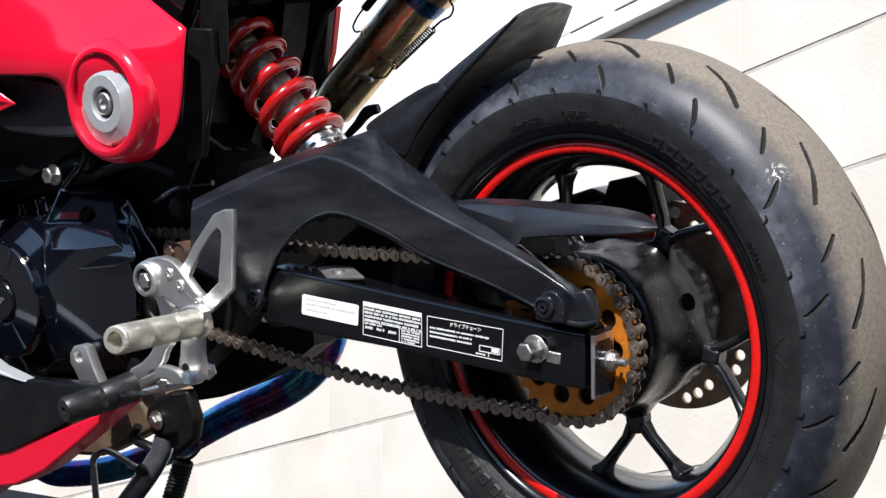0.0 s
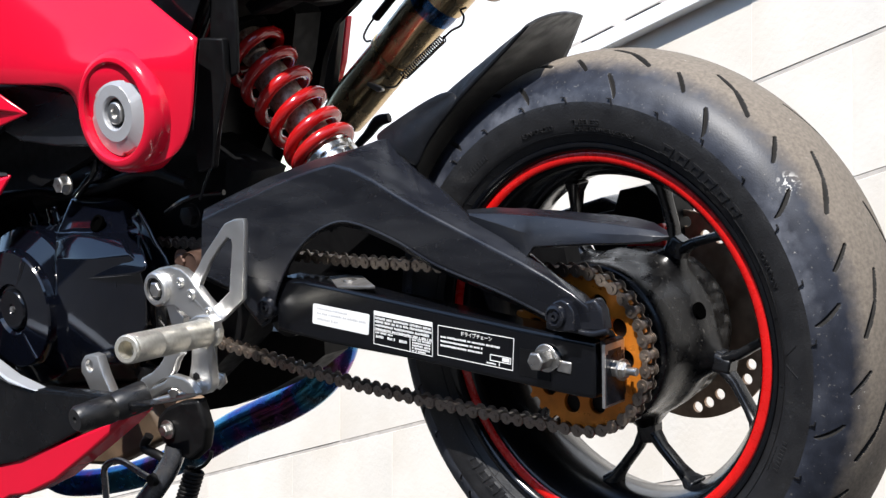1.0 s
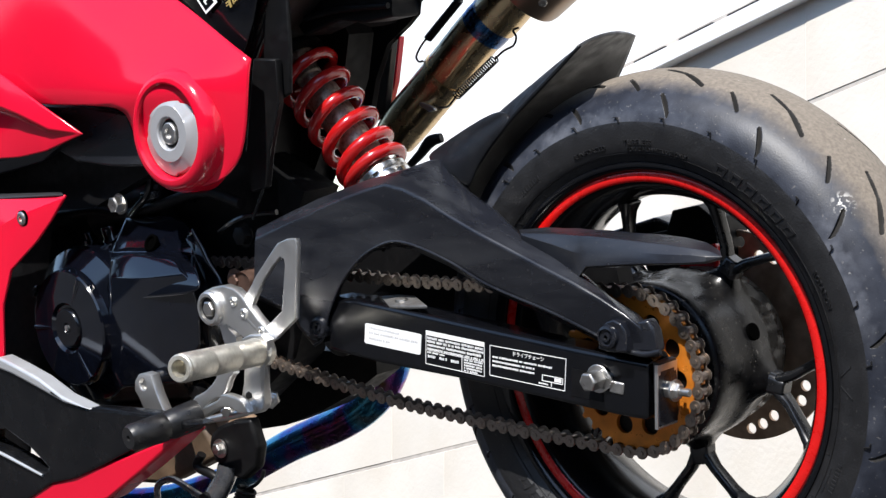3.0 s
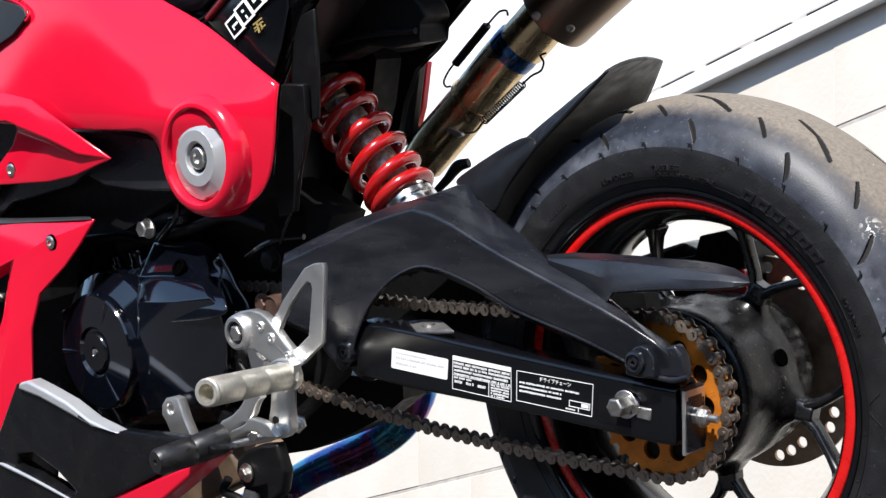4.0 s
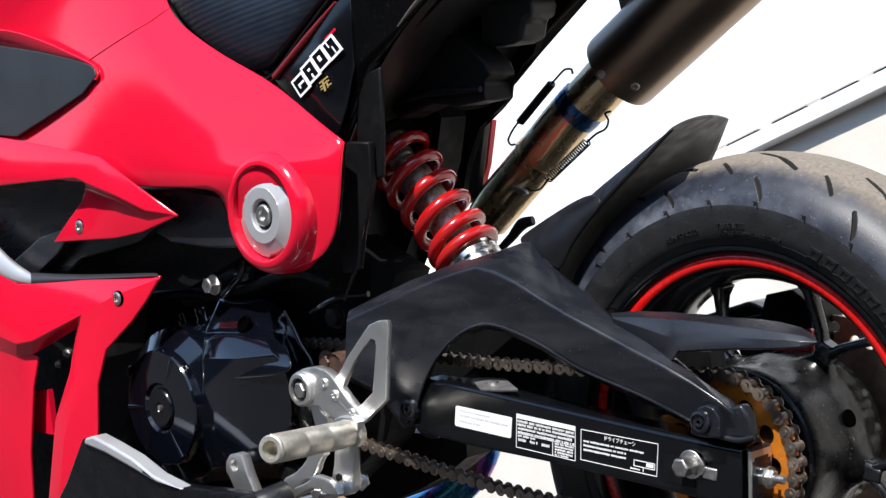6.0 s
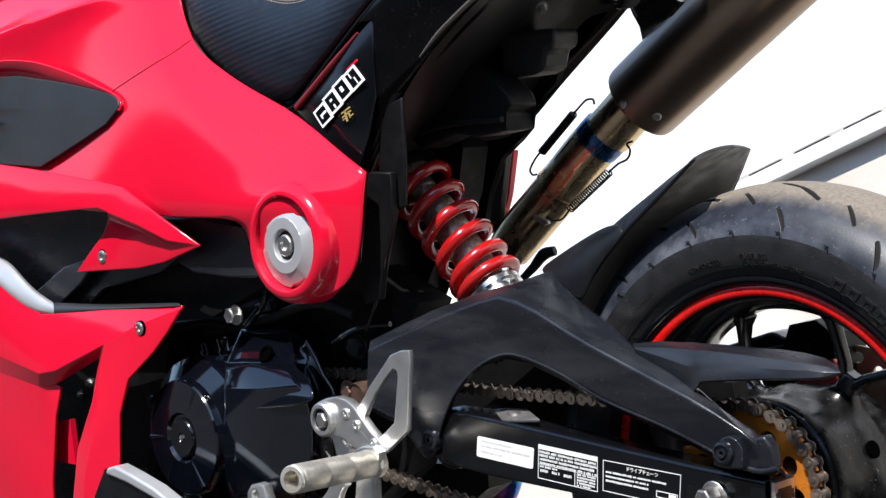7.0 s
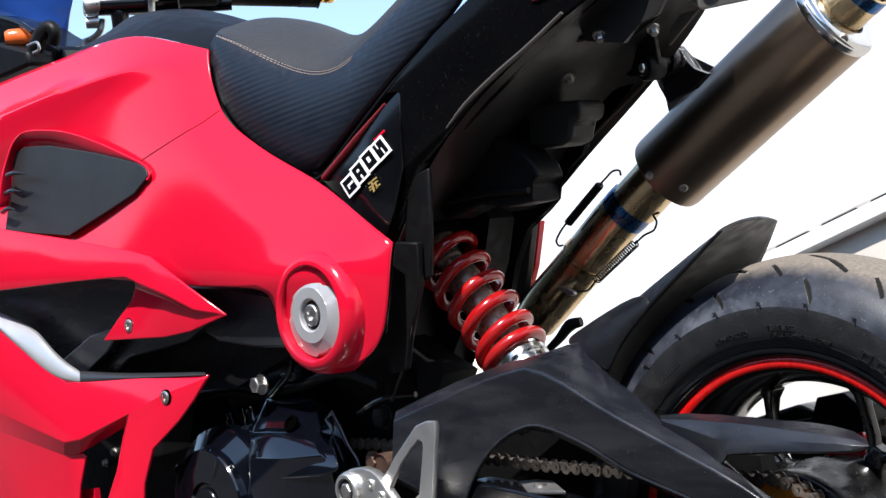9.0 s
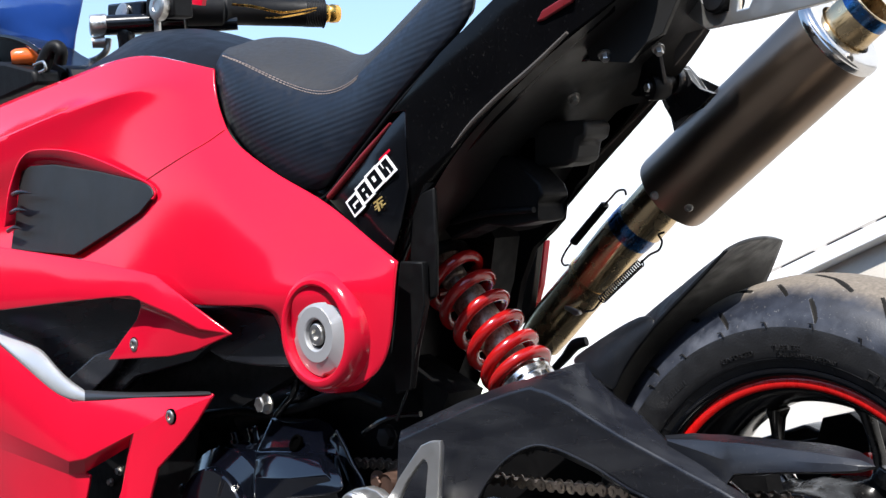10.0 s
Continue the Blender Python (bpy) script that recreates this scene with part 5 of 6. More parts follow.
# Tank cover.
INTAKE = mat("satin_black_panel", (0.016, 0.0165, 0.0175), 0.48, 0.0, 0.15, 14, bump=0.15, bscale=1200, rvary=0.06)
TANKTOP = mat("satin_black_tank_top", (0.006, 0.006, 0.0068), 0.42, 0.0, 0.1, 20, bump=0.1, bscale=1500, rvary=0.05, spec=0.1)
T = [[(-1371, -85, 564), (-1203, -92, 574), (-1012, -97, 577), (-854, -99, 584), (-764, -101, 558), (-688, -102, 535)],
     [(-1291, -128, 516), (-1138, -130, 528), (-965, -128, 537), (-812, -120, 557), (-738, -114, 539), (-682, -108, 520)],
     [(-1230, -156, 501), (-1083, -157, 512), (-931, -153, 525), (-745, -133, 532), (-708, -125, 512), (-671, -114, 495)],
     [(-1260, -152, 448), (-1111, -152, 471), (-952, -151, 488), (-815, -135, 517), (-712, -134, 489), (-650, -122, 468)],
     [(-1292, -137, 419), (-1145, -137, 416), (-977, -139, 437), (-791, -153, 443), (-689, -148, 445), (-635, -126, 451)],
     [(-1283, -145, 381), (-1139, -145, 376), (-974, -147, 383), (-755, -162, 403), (-657, -158, 417), (-606, -130, 432)],
     [(-1250, -164, 349), (-1108, -164, 342), (-919, -167, 337), (-722, -174, 347), (-601, -166, 366), (-549, -129, 397)],
     [(-1220, -180, 332), (-1081, -180, 326), (-887, -180, 317), (-700, -178, 308), (-569, -172, 322), (-478, -131, 367)],
     [(-1222, -180, 324), (-1082, -180, 316), (-889, -180, 309), (-682, -178, 284), (-549, -176, 285), (-418, -134, 326)],
     [(-1236, -174, 318), (-1095, -174, 311), (-900, -174, 304), (-668, -174, 273), (-539, -172, 266), (-373, -140, 294)]]
rear = [[(-538, -172, 267), (-448, -175, 279), (-398, -160, 287), (-372, -134, 296)], [(-529, -166, 253), (-460, -166, 251), (-396, -158, 260), (-373, -140, 270)], [(-529, -162, 231), (-463, -164, 217), (-402, -156, 225), (-378, -142, 238)], [(-520, -158, 202), (-463, -160, 192), (-415, -154, 195), (-389, -144, 204)], [(-483, -160, 182), (-450, -162, 178), (-419, -156, 181), (-406, -146, 189)]]
bm = bmesh.new()
corner = bm.verts.layers.float.new("crease_vert")
tv = []
for i, r in enumerate(T):
    a, b = Vector(r[4]), Vector(r[5])
    row = r[:4] + ([tuple(a), tuple(a.lerp(b, 0.33)), tuple(a.lerp(b, 0.68)), tuple(b)] if i < len(T) - 1 else rear[0])
    tv.append([bm.verts.new(vec(p)) for p in row])
rv = [tv[-1][4:]] + [[bm.verts.new(vec(p)) for p in r] for r in rear[1:]]
for net in (tv, rv):
    for r, q in zip(net, net[1:]):
        for i in range(1, len(r)):
            bm.faces.new((r[i - 1], r[i], q[i], q[i - 1]))
crease = bm.edges.layers.float.new("crease_edge")
for r, i0, i1, val in ((2, 0, 3, 0.95), (3, 0, 3, 0.35), (0, 0, 7, 0.7)):
    for i in range(i0, i1):
        e = bm.edges.get((tv[r][i], tv[r][i + 1]))
        e[crease] = val
tv[-1][-1][corner] = 1.0
tv[0][-1][corner] = 0.8
tank = part("tank_cover", bm, RED, bike, "glossy red tank cover", 60, (subsurf(3), solid(3)))
CAP = Vector((-465, -176, 233)) + Vector((0, 16, 0))
part("cap_surround", lathe([(22, 63), (12, 62.5), (2, 61.5), (-6, 59), (-11, 55.5), (-13, 51.5), (-13, 48), (-11, 46), (4, 45), (4, 20)], 72, (CAP + Vector((2, 0, 2)), (0, 1, 0))), RED, tank, "raised red ring round the cap")
rings = []
for along_y, r, cut in ((8, 42.2, 0), (-3, 42.2, 1), (-4.2, 41.4, 1), (-9.0, 28.5, 0.4), (-9.6, 27.5, 0), (-9.8, 17, 0), (-8.8, 15.5, 0), (-5.0, 14.6, 0), (-5.0, 0.5, 0)):
    ring = []
    for k in range(72):
        a = 5.0 * k
        notch = 3.0 * cut if min(abs((a - c + 180) % 360 - 180) for c in (38, 165, 285)) < 18 else 0.0
        ring.append(CAP + Vector(((r - notch) * math.cos(radians(a)), along_y, (r - notch) * math.sin(radians(a)))))
    rings.append(ring)
part("cover_cap", loft(rings), CAPALU, tank, "silver round cover cap with a socket bolt", 24)
# Black disc: shade painted on the floor of the socket.
part("cap_socket", lathe([(-5.1, 14.2), (-5.7, 14.0), (-5.7, 0)], 32, (CAP, (0, 1, 0))), BLACK, tank)
part("cap_bolt", lathe([(-5.5, 11), (-8.5, 10.8), (-9.5, 9.6), (-9.5, 5.5), (-6.5, 5.0), (-6.5, 0)], 24, (CAP, (0, 1, 0))), STEEL, tank)
bpy.context.view_layer.update()
skin = BVHTree.FromObject(tank, bpy.context.evaluated_depsgraph_get())
seam = [skin.find_nearest(vec(p))[0] / MM for p in smooth_path([(-771, -166, 420), (-710, -157, 435), (-671, -145, 447), (-644, -122, 462)], 8)]
part("tank_seam", tube(seam, 0.8, 6, 1), RED_DEEP, tank)
panel = prism([(-1054, 398), (-1052, 433), (-1054, 453), (-1048, 465), (-1027, 469), (-971, 464), (-860, 442), (-774, 422), (-749, 414), (-739, 408), (-736, 401), (-741, 397), (-763, 384), (-818, 370), (-906, 349), (-998, 360), (-1064, 369)], 0, 12)
for v in panel.verts:                            # it leans in with the tank, deepest at the front
    lean = 0.17 * (v.co.z / MM - 380)
    v.co.y += (-168 + lean + 2 * min(max((-745 - v.co.x / MM) / 175, 0), 1) - 1.5) * MM
part("intake_panel", panel, INTAKE, tank, "satin black intake panel", 60, (bevel(4, 3),))
lip = list(zip([(-1057, -163, 399), (-1055, -158, 433), (-1057, -152, 453), (-1051, -148, 465), (-1029, -147, 469), (-974, -148, 464), (-862, -156, 442), (-775, -162, 422), (-750, -163, 414), (-740, -164, 408), (-736, -165, 401), (-742, -166, 397)],
               [(-1057, -179, 397), (-1051, -174, 432), (-1047, -166, 457), (-1034, -160, 479), (-1005, -158, 486), (-918, -161, 474), (-840, -162, 451), (-775, -164, 427), (-752, -163, 418), (-739, -164, 410), (-733, -165, 402), (-737, -166, 396)]))
part("intake_lip", grid(list(zip(*[smooth_path(e, 4) for e in zip(*lip)]))), RED, tank, "red hood over the intake panel", 35, (solid(2.5), bevel(0.8)))
for y in (343, 374, 406):
    part("intake_fin", tube({343: [(-1042, -171, 436), (-1014, -177, 436), (-990, -175, 432)], 374: [(-1050, -172, 414), (-1021, -178, 415), (-1003, -176, 412)], 406: [(-1059, -173, 392), (-1032, -179, 394), (-1019, -177, 391)]}[y], [3, 3, 0.6], 8), PLASTIC, tank)
top = [[(-1014, -96, 578), (-960, -60, 601), (-1013, 0, 630), (-1078, 60, 651)], [(-855, -98, 584), (-887, -60, 607), (-945, 0, 629), (-1009, 60, 645)], [(-765, -100, 559), (-803, -60, 590), (-864, 0, 616), (-932, 60, 632)], [(-690, -101, 535), (-736, -60, 569), (-795, 0, 593), (-860, 60, 610)], [(-657, -96, 500), (-679, -60, 542), (-725, 0, 565), (-781, 60, 580)]]
part("tank_top", grid(top), TANKTOP, tank, "black tank top", 60, (subsurf(2),))

# Side fairings.
up_f = bmesh.new()
uv = [up_f.verts.new(vec(p)) for p in [(-1179, -194, 394), (-1045, -194, 372), (-885, -193, 346), (-746, -191, 320), (-711, -190, 312), (-655, -182, 275), (-606, -170, 240), (-1169, -206, 318), (-1035, -205, 314), (-874, -203, 312), (-781, -199, 312), (-1176, -205, 298), (-1038, -205, 294), (-876, -204, 294), (-780, -202, 293), (-748, -201, 292), (-732, -199, 286), (-683, -193, 268), (-648, -183, 249), (-761, -180, 280), (-700, -182, 264), (-657, -177, 246), (-771, -181, 265), (-803, -182, 245), (-836, -183, 223), (-708, -182, 222), (-664, -178, 226)]]
for f in ((0, 7, 8, 1), (1, 8, 9, 2), (2, 9, 10, 3), (3, 10, 4), (7, 11, 12, 8), (8, 12, 13, 9), (9, 13, 14, 10), (10, 14, 15, 4), (4, 15, 16), (4, 16, 17, 5), (5, 17, 18, 6), (16, 19, 20, 17), (17, 20, 21, 18), (18, 21, 6), (19, 22, 20), (22, 23, 25, 20), (23, 24, 25), (20, 25, 26, 21), (21, 26, 6)):
    up_f.faces.new([uv[i] for i in f])
fair = part("upper_side_fairing", up_f, RED, bike, "glossy red pointed side fairing", 17, (solid(4), bevel(2.0, 3)))
lo_f = bmesh.new()
lv = [lo_f.verts.new(vec(p)) for p in [(-1127, -192, 281), (-1011, -194, 225), (-907, -194, 178), (-780, -184, 179), (-660, -163, 179), (-660, -166, 175), (-723, -183, 160), (-780, -192, 141), (-879, -199, 112), (-912, -201, 109), (-1101, -202, 154), (-1130, -190, 128), (-935, -190, 92), (-901, -188, 94), (-812, -180, 123), (-893, -186, 91), (-905, -190, 57), (-922, -194, -20), (-942, -196, -209), (-1204, -196, -241), (-681, -172, 151), (-701, -179, 131), (-742, -189, 102), (-765, -190, 63), (-768, -196, 5), (-821, -202, -193), (-778, -192, 102), (-790, -200, 64), (-819, -208, 2), (-885, -212, -198), (-811, -196, 77), (-843, -202, 24), (-922, -206, -204)]]
for f in ((0, 1, 9, 10), (1, 2, 8, 9), (2, 3, 7, 8), (3, 4, 6, 7), (4, 5, 6), (10, 9, 12, 11), (9, 8, 13, 12), (8, 7, 14, 13), (11, 12, 16, 17), (12, 13, 15, 16), (11, 17, 18, 19),
          (6, 5, 20, 21), (7, 6, 21, 26), (21, 22, 26), (22, 23, 27, 26), (23, 24, 28, 27), (24, 25, 29, 28), (7, 26, 27, 30), (27, 28, 31, 30), (28, 29, 32, 31), (7, 30, 14)):
    lo_f.faces.new([lv[i] for i in f])
lowf = part("lower_side_fairing", lo_f, RED, bike, "glossy red lower side fairing with two legs", 17, (solid(4), bevel(2.0, 3)))
# Darker copy of the silver trim, for the stretch that reflects less light.
TRIM_SHADED = mat("shaded_satin_trim", (0.045, 0.047, 0.052), 0.34, 0.4, 0.06, 20, rvary=0.06)
SATIN = mat("satin_silver_trim", (0.52, 0.53, 0.54), 0.36, 0.55, 0.06, 20, rvary=0.06)
edge_strip = [[(-1169, -170, 288), (-1145, -182, 287), (-1128, -191, 284), (-1116, -197, 282), (-1127, -192, 279)], [(-1110, -170, 272), (-1087, -182, 271), (-1072, -191, 262), (-1062, -197, 254), (-1072, -192, 252)], [(-1054, -170, 256), (-1032, -182, 255), (-1021, -191, 242), (-1016, -197, 230), (-1026, -192, 227)], [(-1007, -170, 243), (-985, -182, 242), (-980, -191, 227), (-981, -197, 212), (-991, -192, 209)], [(-979, -174, 226), (-957, -186, 225), (-952, -193, 211), (-952, -197, 197), (-962, -192, 194)], [(-940, -177, 204), (-919, -189, 203), (-914, -194, 193), (-914, -197, 182), (-923, -192, 179)], [(-905, -176, 190), (-884, -188, 190), (-878, -192, 184), (-877, -193, 178), (-887, -188, 175)], [(-805, -169, 183), (-786, -181, 183), (-780, -185, 181), (-779, -186, 179), (-787, -181, 176)], [(-684, -150, 181), (-667, -162, 180), (-661, -165, 179), (-659, -166, 178), (-667, -161, 175)]]
part("silver_trim", grid(edge_strip[:7]), SATIN, lowf, "satin silver trim", 60, (subsurf(2),))
part("fairing_top_edge", grid(edge_strip[6:]), TRIM_SHADED, lowf, "satin top edge, painted darker where it reflects less light", 60, (subsurf(2),))
part("inner_panel", prism([(-1256, 336), (-989, 313), (-755, 286), (-671, 256), (-659, 237), (-712, 215), (-831, 200), (-872, 181), (-937, 176), (-1015, 192), (-1274, 261)], -152, -140), PLASTIC, lowf, mods=(bevel(2),))
part("inner_brace", prism([(-959, 203), (-888, 230), (-811, 240), (-854, 209), (-910, 184)], -168, -158), PLASTIC, lowf, mods=(bevel(2),))
part("inner_shroud", prism([(-1478, 349), (-717, 268), (-746, 173), (-836, 129), (-924, -257), (-1656, -354)], -112, -100), BLACK, lowf)
part("inner_red", prism([(-957, 46), (-904, 51), (-902, -3), (-966, 1)], -172, -165), RED, lowf)
bpy.context.view_layer.update()
for p, way, tt in (((-554, -320, 241), (-0.851, 0.5251, -0.0115), fair), ((-503, -320, 171), (-0.8407, 0.5386, -0.056), lowf)):
    at = BVHTree.FromObject(tt, bpy.context.evaluated_depsgraph_get()).ray_cast(vec(p), Vector(way))[0]
    p = at / MM + Vector((0, 0.6, 0))
    part("fairing_bolt", lathe([(2, 7.6), (-1.6, 7.4), (-2.6, 6.2), (-2.8, 3.8), (-1.2, 3.6), (-1.0, 0)], 24, (p, (0, 1, 0))), STEEL, tt, "steel socket bolt")
    # Black ring painted as the shade round the sunk bolt.
    part("bolt_recess", lathe([(2, 8.8), (-0.6, 8.8), (-0.6, 7), (2, 7)], 32, (p, (0, 1, 0)), closed=True), HOLE_SHADE, tt)

# Belly pan.
belly = link(plate([[(-770, 3), (-739, 5), (-693, -11), (-640, -32), (-601, -40), (-514, -40), (-470, -41), (-432, -44), (-466, -53), (-520, -70), (-582, -93), (-636, -112), (-680, -121), (-883, -211), (-917, -148), (-837, -69), (-814, -48)],
                    [(-790, -72), (-755, -67), (-709, -85), (-677, -106), (-683, -112), (-710, -111), (-762, -98), (-794, -88)]], -214, 22, 3.0), "belly_pan", BELLY, bike, "black belly pan with a silver-painted edge highlight and a slot")
# Silver strip whose taper follows the highlight on the pan's rounded edge.
part("belly_trim", prism([(-763, 1), (-759, 8), (-743, 11), (-713, 3), (-673, -9), (-635, -26), (-587, -38), (-631, -33), (-675, -20), (-721, -7)], -218, -198), SATIN, belly, "satin silver strip drawn for the edge's highlight", mods=(bevel(3, 3),))
part("belly_lip", tube([(-823, -215, -87), (-807, -216, -89), (-755, -216, -100), (-692, -215, -116)], [1.5, 2.4, 2, 1.5], 12), SATIN, belly)
part("belly_red", prism([(-798, -169), (-724, -133), (-658, -118), (-553, -87), (-461, -58), (-442, -52), (-468, -69), (-518, -97), (-587, -134), (-635, -152), (-667, -157), (-737, -188), (-815, -235)], -211, -180), RED, belly, "red lower belly panel", mods=(bevel(4, 3),))
# Coloured as if lit from the ground below.
part("oil_pan", prism([(-772, -69), (-573, -57), (-535, -111), (-639, -151), (-813, -160)], -100, -62), OILPAN, belly, mods=(bevel(6),))
part("brown_plate", prism([(-734, -33), (-706, -26), (-606, -28), (-502, -72), (-583, -108), (-723, -157), (-752, -93)], -82, -70), RUST, belly)

# Engine.
engine = part("engine", loft([[(-716, -52, 133), (-703, -48, 150), (-633, -44, 148), (-600, -52, 138), (-546, -60, 77), (-563, -60, 0), (-627, -60, -69), (-783, -60, -82), (-837, -60, -62), (-825, -60, 24), (-787, -60, 92)],
                              [(-652, -106, 127), (-643, -101, 146), (-583, -90, 144), (-560, -86, 136), (-513, -86, 75), (-525, -90, 7), (-584, -92, -56), (-748, -84, -72), (-794, -84, -51), (-784, -84, 29), (-749, -84, 89)],
                              [(-649, -122, 110), (-622, -120, 116), (-567, -109, 115), (-536, -97, 128), (-498, -96, 74), (-509, -100, 9), (-561, -106, -47), (-681, -118, -52), (-708, -118, -27), (-702, -118, 31), (-680, -118, 76)],
                              [(-643, -128, 108), (-613, -127, 112), (-556, -116, 109), (-527, -109, 105), (-512, -108, 72), (-517, -110, 11), (-556, -114, -38), (-666, -124, -45), (-689, -124, -21), (-683, -124, 33), (-667, -124, 70)],
                              [(-630, -137, 106), (-599, -134, 110), (-536, -124, 104), (-512, -121, 94), (-508, -117, 64), (-512, -118, 13), (-549, -122, -33), (-651, -133, -39), (-670, -134, -15), (-665, -134, 22), (-650, -137, 63)],
                              [(-617, -149, 85), (-562, -144, 86), (-511, -136, 90), (-505, -132, 80), (-501, -130, 55), (-506, -130, 15), (-542, -134, -24), (-624, -144, -31), (-634, -148, -8), (-632, -149, 20), (-625, -149, 56)]]), ENGINE, bike, "blue-black painted engine with a round cover", 50, (bevel(4.5, 4),))
G = Vector((-696, -158, 33)) + Vector((0, 34, 0))
part("generator_cover", lathe([(60, 86), (-8, 85.5), (-11, 84), (-23, 65), (-26, 64), (-31, 63.5), (-33, 62), (-34.5, 32), (-34.5, 28), (-31, 25), (-31, 0)], 72, (G, (0, 1, 0))), ENGINE, engine, "round glossy generator cover", 25)
for deg in (60, -60, 180):
    a = radians(deg)
    d = Vector((math.cos(a), 0, math.sin(a)))
    part("cover_rib", tube([G + d * 30 + Vector((0, -33.5, 0)), G + d * 46 + Vector((0, -33.2, 0)), G + d * 61 + Vector((0, -32, 0))], [1.6, 2.4, 3.4], 10, 3), ENGINE, engine)
part("timing_plug", lathe([(-30, 22.5), (-33, 22), (-35, 20), (-34.5, 6), (-33, 5), (-33, 0)], 40, (G, (0, 1, 0))), GLOSS, engine)
part("plug_slot", between(G + Vector((0, -35.2, 0)), G + Vector((0, -31, 0)), 3.5, n=6), STEEL, engine)
for c in [Vector(p) for p in [(-786, -133, 67), (-772, -133, -41), (-644, -133, 3)]]:
    part("cover_lug", between(c + Vector((0, 38, 0)), c, 9, 8, n=20, bev=1.5), ENGINE, engine)
    part("lug_bolt", hexhead(c, (0, -1, 0), 4.2, 4, 5.5), BLACK, engine)
for k in range(5):
    q = [(-614, 49), (-534, 62), (-534, 57), (-615, 45)]
    part("cast_letter", prism(inset(q, 0.2 * k + 0.03, 0.0, 0.2 * k + 0.16, 1.0), -145.5 + 1.9 * k, -139 + 1.9 * k), ENGINE, engine, smooth=0)
part("upper_case", grid([[(-705, -62, 143), (-665, -60, 144), (-624, -57, 142), (-598, -52, 127)], [(-670, -92, 131), (-623, -90, 129), (-583, -87, 127), (-558, -82, 120)], [(-661, -116, 113), (-607, -114, 114), (-548, -111, 112), (-526, -106, 99)], [(-653, -128, 98), (-593, -126, 100), (-536, -123, 100), (-512, -118, 94)], [(-641, -140, 83), (-580, -138, 85), (-523, -135, 89), (-497, -130, 91)], [(-633, -146, 64), (-574, -144, 65), (-517, -141, 69), (-483, -136, 72)]]), ENGINE, engine, "smooth glossy upper case", 60, (subsurf(3), solid(2)))
part("rear_fin", grid([[(-516, -114, 132), (-506, -114, 117), (-496, -114, 99), (-483, -114, 82), (-477, -114, 64)], [(-535, -108, 128), (-527, -108, 110), (-520, -108, 91), (-513, -108, 69), (-509, -108, 51)], [(-558, -96, 120), (-552, -96, 102), (-545, -96, 83), (-538, -96, 60), (-534, -96, 43)]]), ENGINE, engine, "", 60, (subsurf(2), solid(3)))
part("rear_mount_edge", tube([(-516, -114, 132), (-506, -114, 117), (-496, -114, 99), (-483, -114, 82), (-477, -114, 64)], [2, 3, 3, 2.4, 1.5], 10), ENGINE, engine)
part("cover_hole", lathe([(2, 9), (-2, 9.5), (-2.6, 8.6), (-2.6, 6.6), (0, 6.2), (0, 0)], 24, ((-584, -116, 119), (0, 1, -0.5))), HOLE_SHADE, engine)
cyl = part("cylinder", prism([(-1032, 142), (-846, 180), (-700, 176), (-713, 111), (-848, 58), (-962, 42), (-1052, 55)], -75, 40), BLACK, engine, "finned black cylinder")
for k in range(7):
    part("cooling_fin", prism(inset([(-949, 87), (-781, 141), (-761, 127), (-923, 32)], 0.14 * k, 0, 0.14 * k + 0.06, 1), -84, 40), BLACK, cyl)
part("starter_motor", between((-736, -70, 145), (-610, -60, 160), 22, n=28, bev=4), BLACK, engine)
for p, r, h in (((-626, -118, 162), 9, 12), ((-455, -96, 123), 10, 10), ((-949, -112, 85), 4.5, 6), ((-971, -112, 71), 4, 6)):
    part("engine_bolt", hexhead(p, (0, -1, 0), r, h, r * 1.25), STEEL if r != 10 else BLACK, engine)
part("filler_cap", lathe([(0, 0), (0, 9), (3, 10), (12, 10), (16, 13), (30, 13), (30, 0)], 24, ((-690, -92, 136), (0.1, 0.2, -1))), ENGINE, engine)
part("stud", lathe([(0, 0), (0, 5), (8, 5), (8, 8), (12, 8), (12, 0)], 16, ((-727, -94, 130), (0, 0.3, -1))), ENGINE, engine)
part("connector", prism([(-618, 171), (-594, 173), (-592, 164), (-613, 160)], -100, -88), PLASTIC, engine, mods=(bevel(2),))
part("hose", tube([(-777, -95, 149), (-714, -92, 153), (-665, -90, 147), (-602, -90, 155), (-523, -90, 168), (-456, -95, 155)], 6, 12), BLACK, engine)
part("hose", tube([(-785, -70, 179), (-726, -70, 194), (-665, -68, 194), (-601, -65, 173), (-571, -60, 159)], 5, 12), BLACK, engine)
part("wire", tube([(-796, -110, 171), (-736, -110, 189), (-667, -105, 189), (-636, -100, 175)], 2.6, 8), GLOSS, engine)
part("hose", tube([(-639, -98, 147), (-618, -100, 159), (-601, -100, 171), (-598, -98, 186)], 4, 10), GLOSS, engine)
part("air_box_side", prism([(-986, 319), (-595, 272), (-568, 193), (-676, 159), (-823, 155), (-1053, 180)], -118, -100), BLACK, core)
part("upper_cover", prism([(-648, 271), (-564, 257), (-559, 225), (-544, 201), (-603, 203), (-664, 211), (-725, 238), (-729, 277)], -142, -120), PLASTIC, core, mods=(bevel(4, 2),))
part("wire", tube([(-490, -100, 127), (-457, -104, 139), (-434, -100, 144), (-405, -95, 145)], 3, 8), GLOSS, engine)
part("pivot_boss", lathe([(0, 0), (0, 10), (-2, 12), (20, 17), (20, 0)], 28, ((-448, -112, 76), (0, 1, 0))), PIVOT, core, "rust-brown pivot boss")
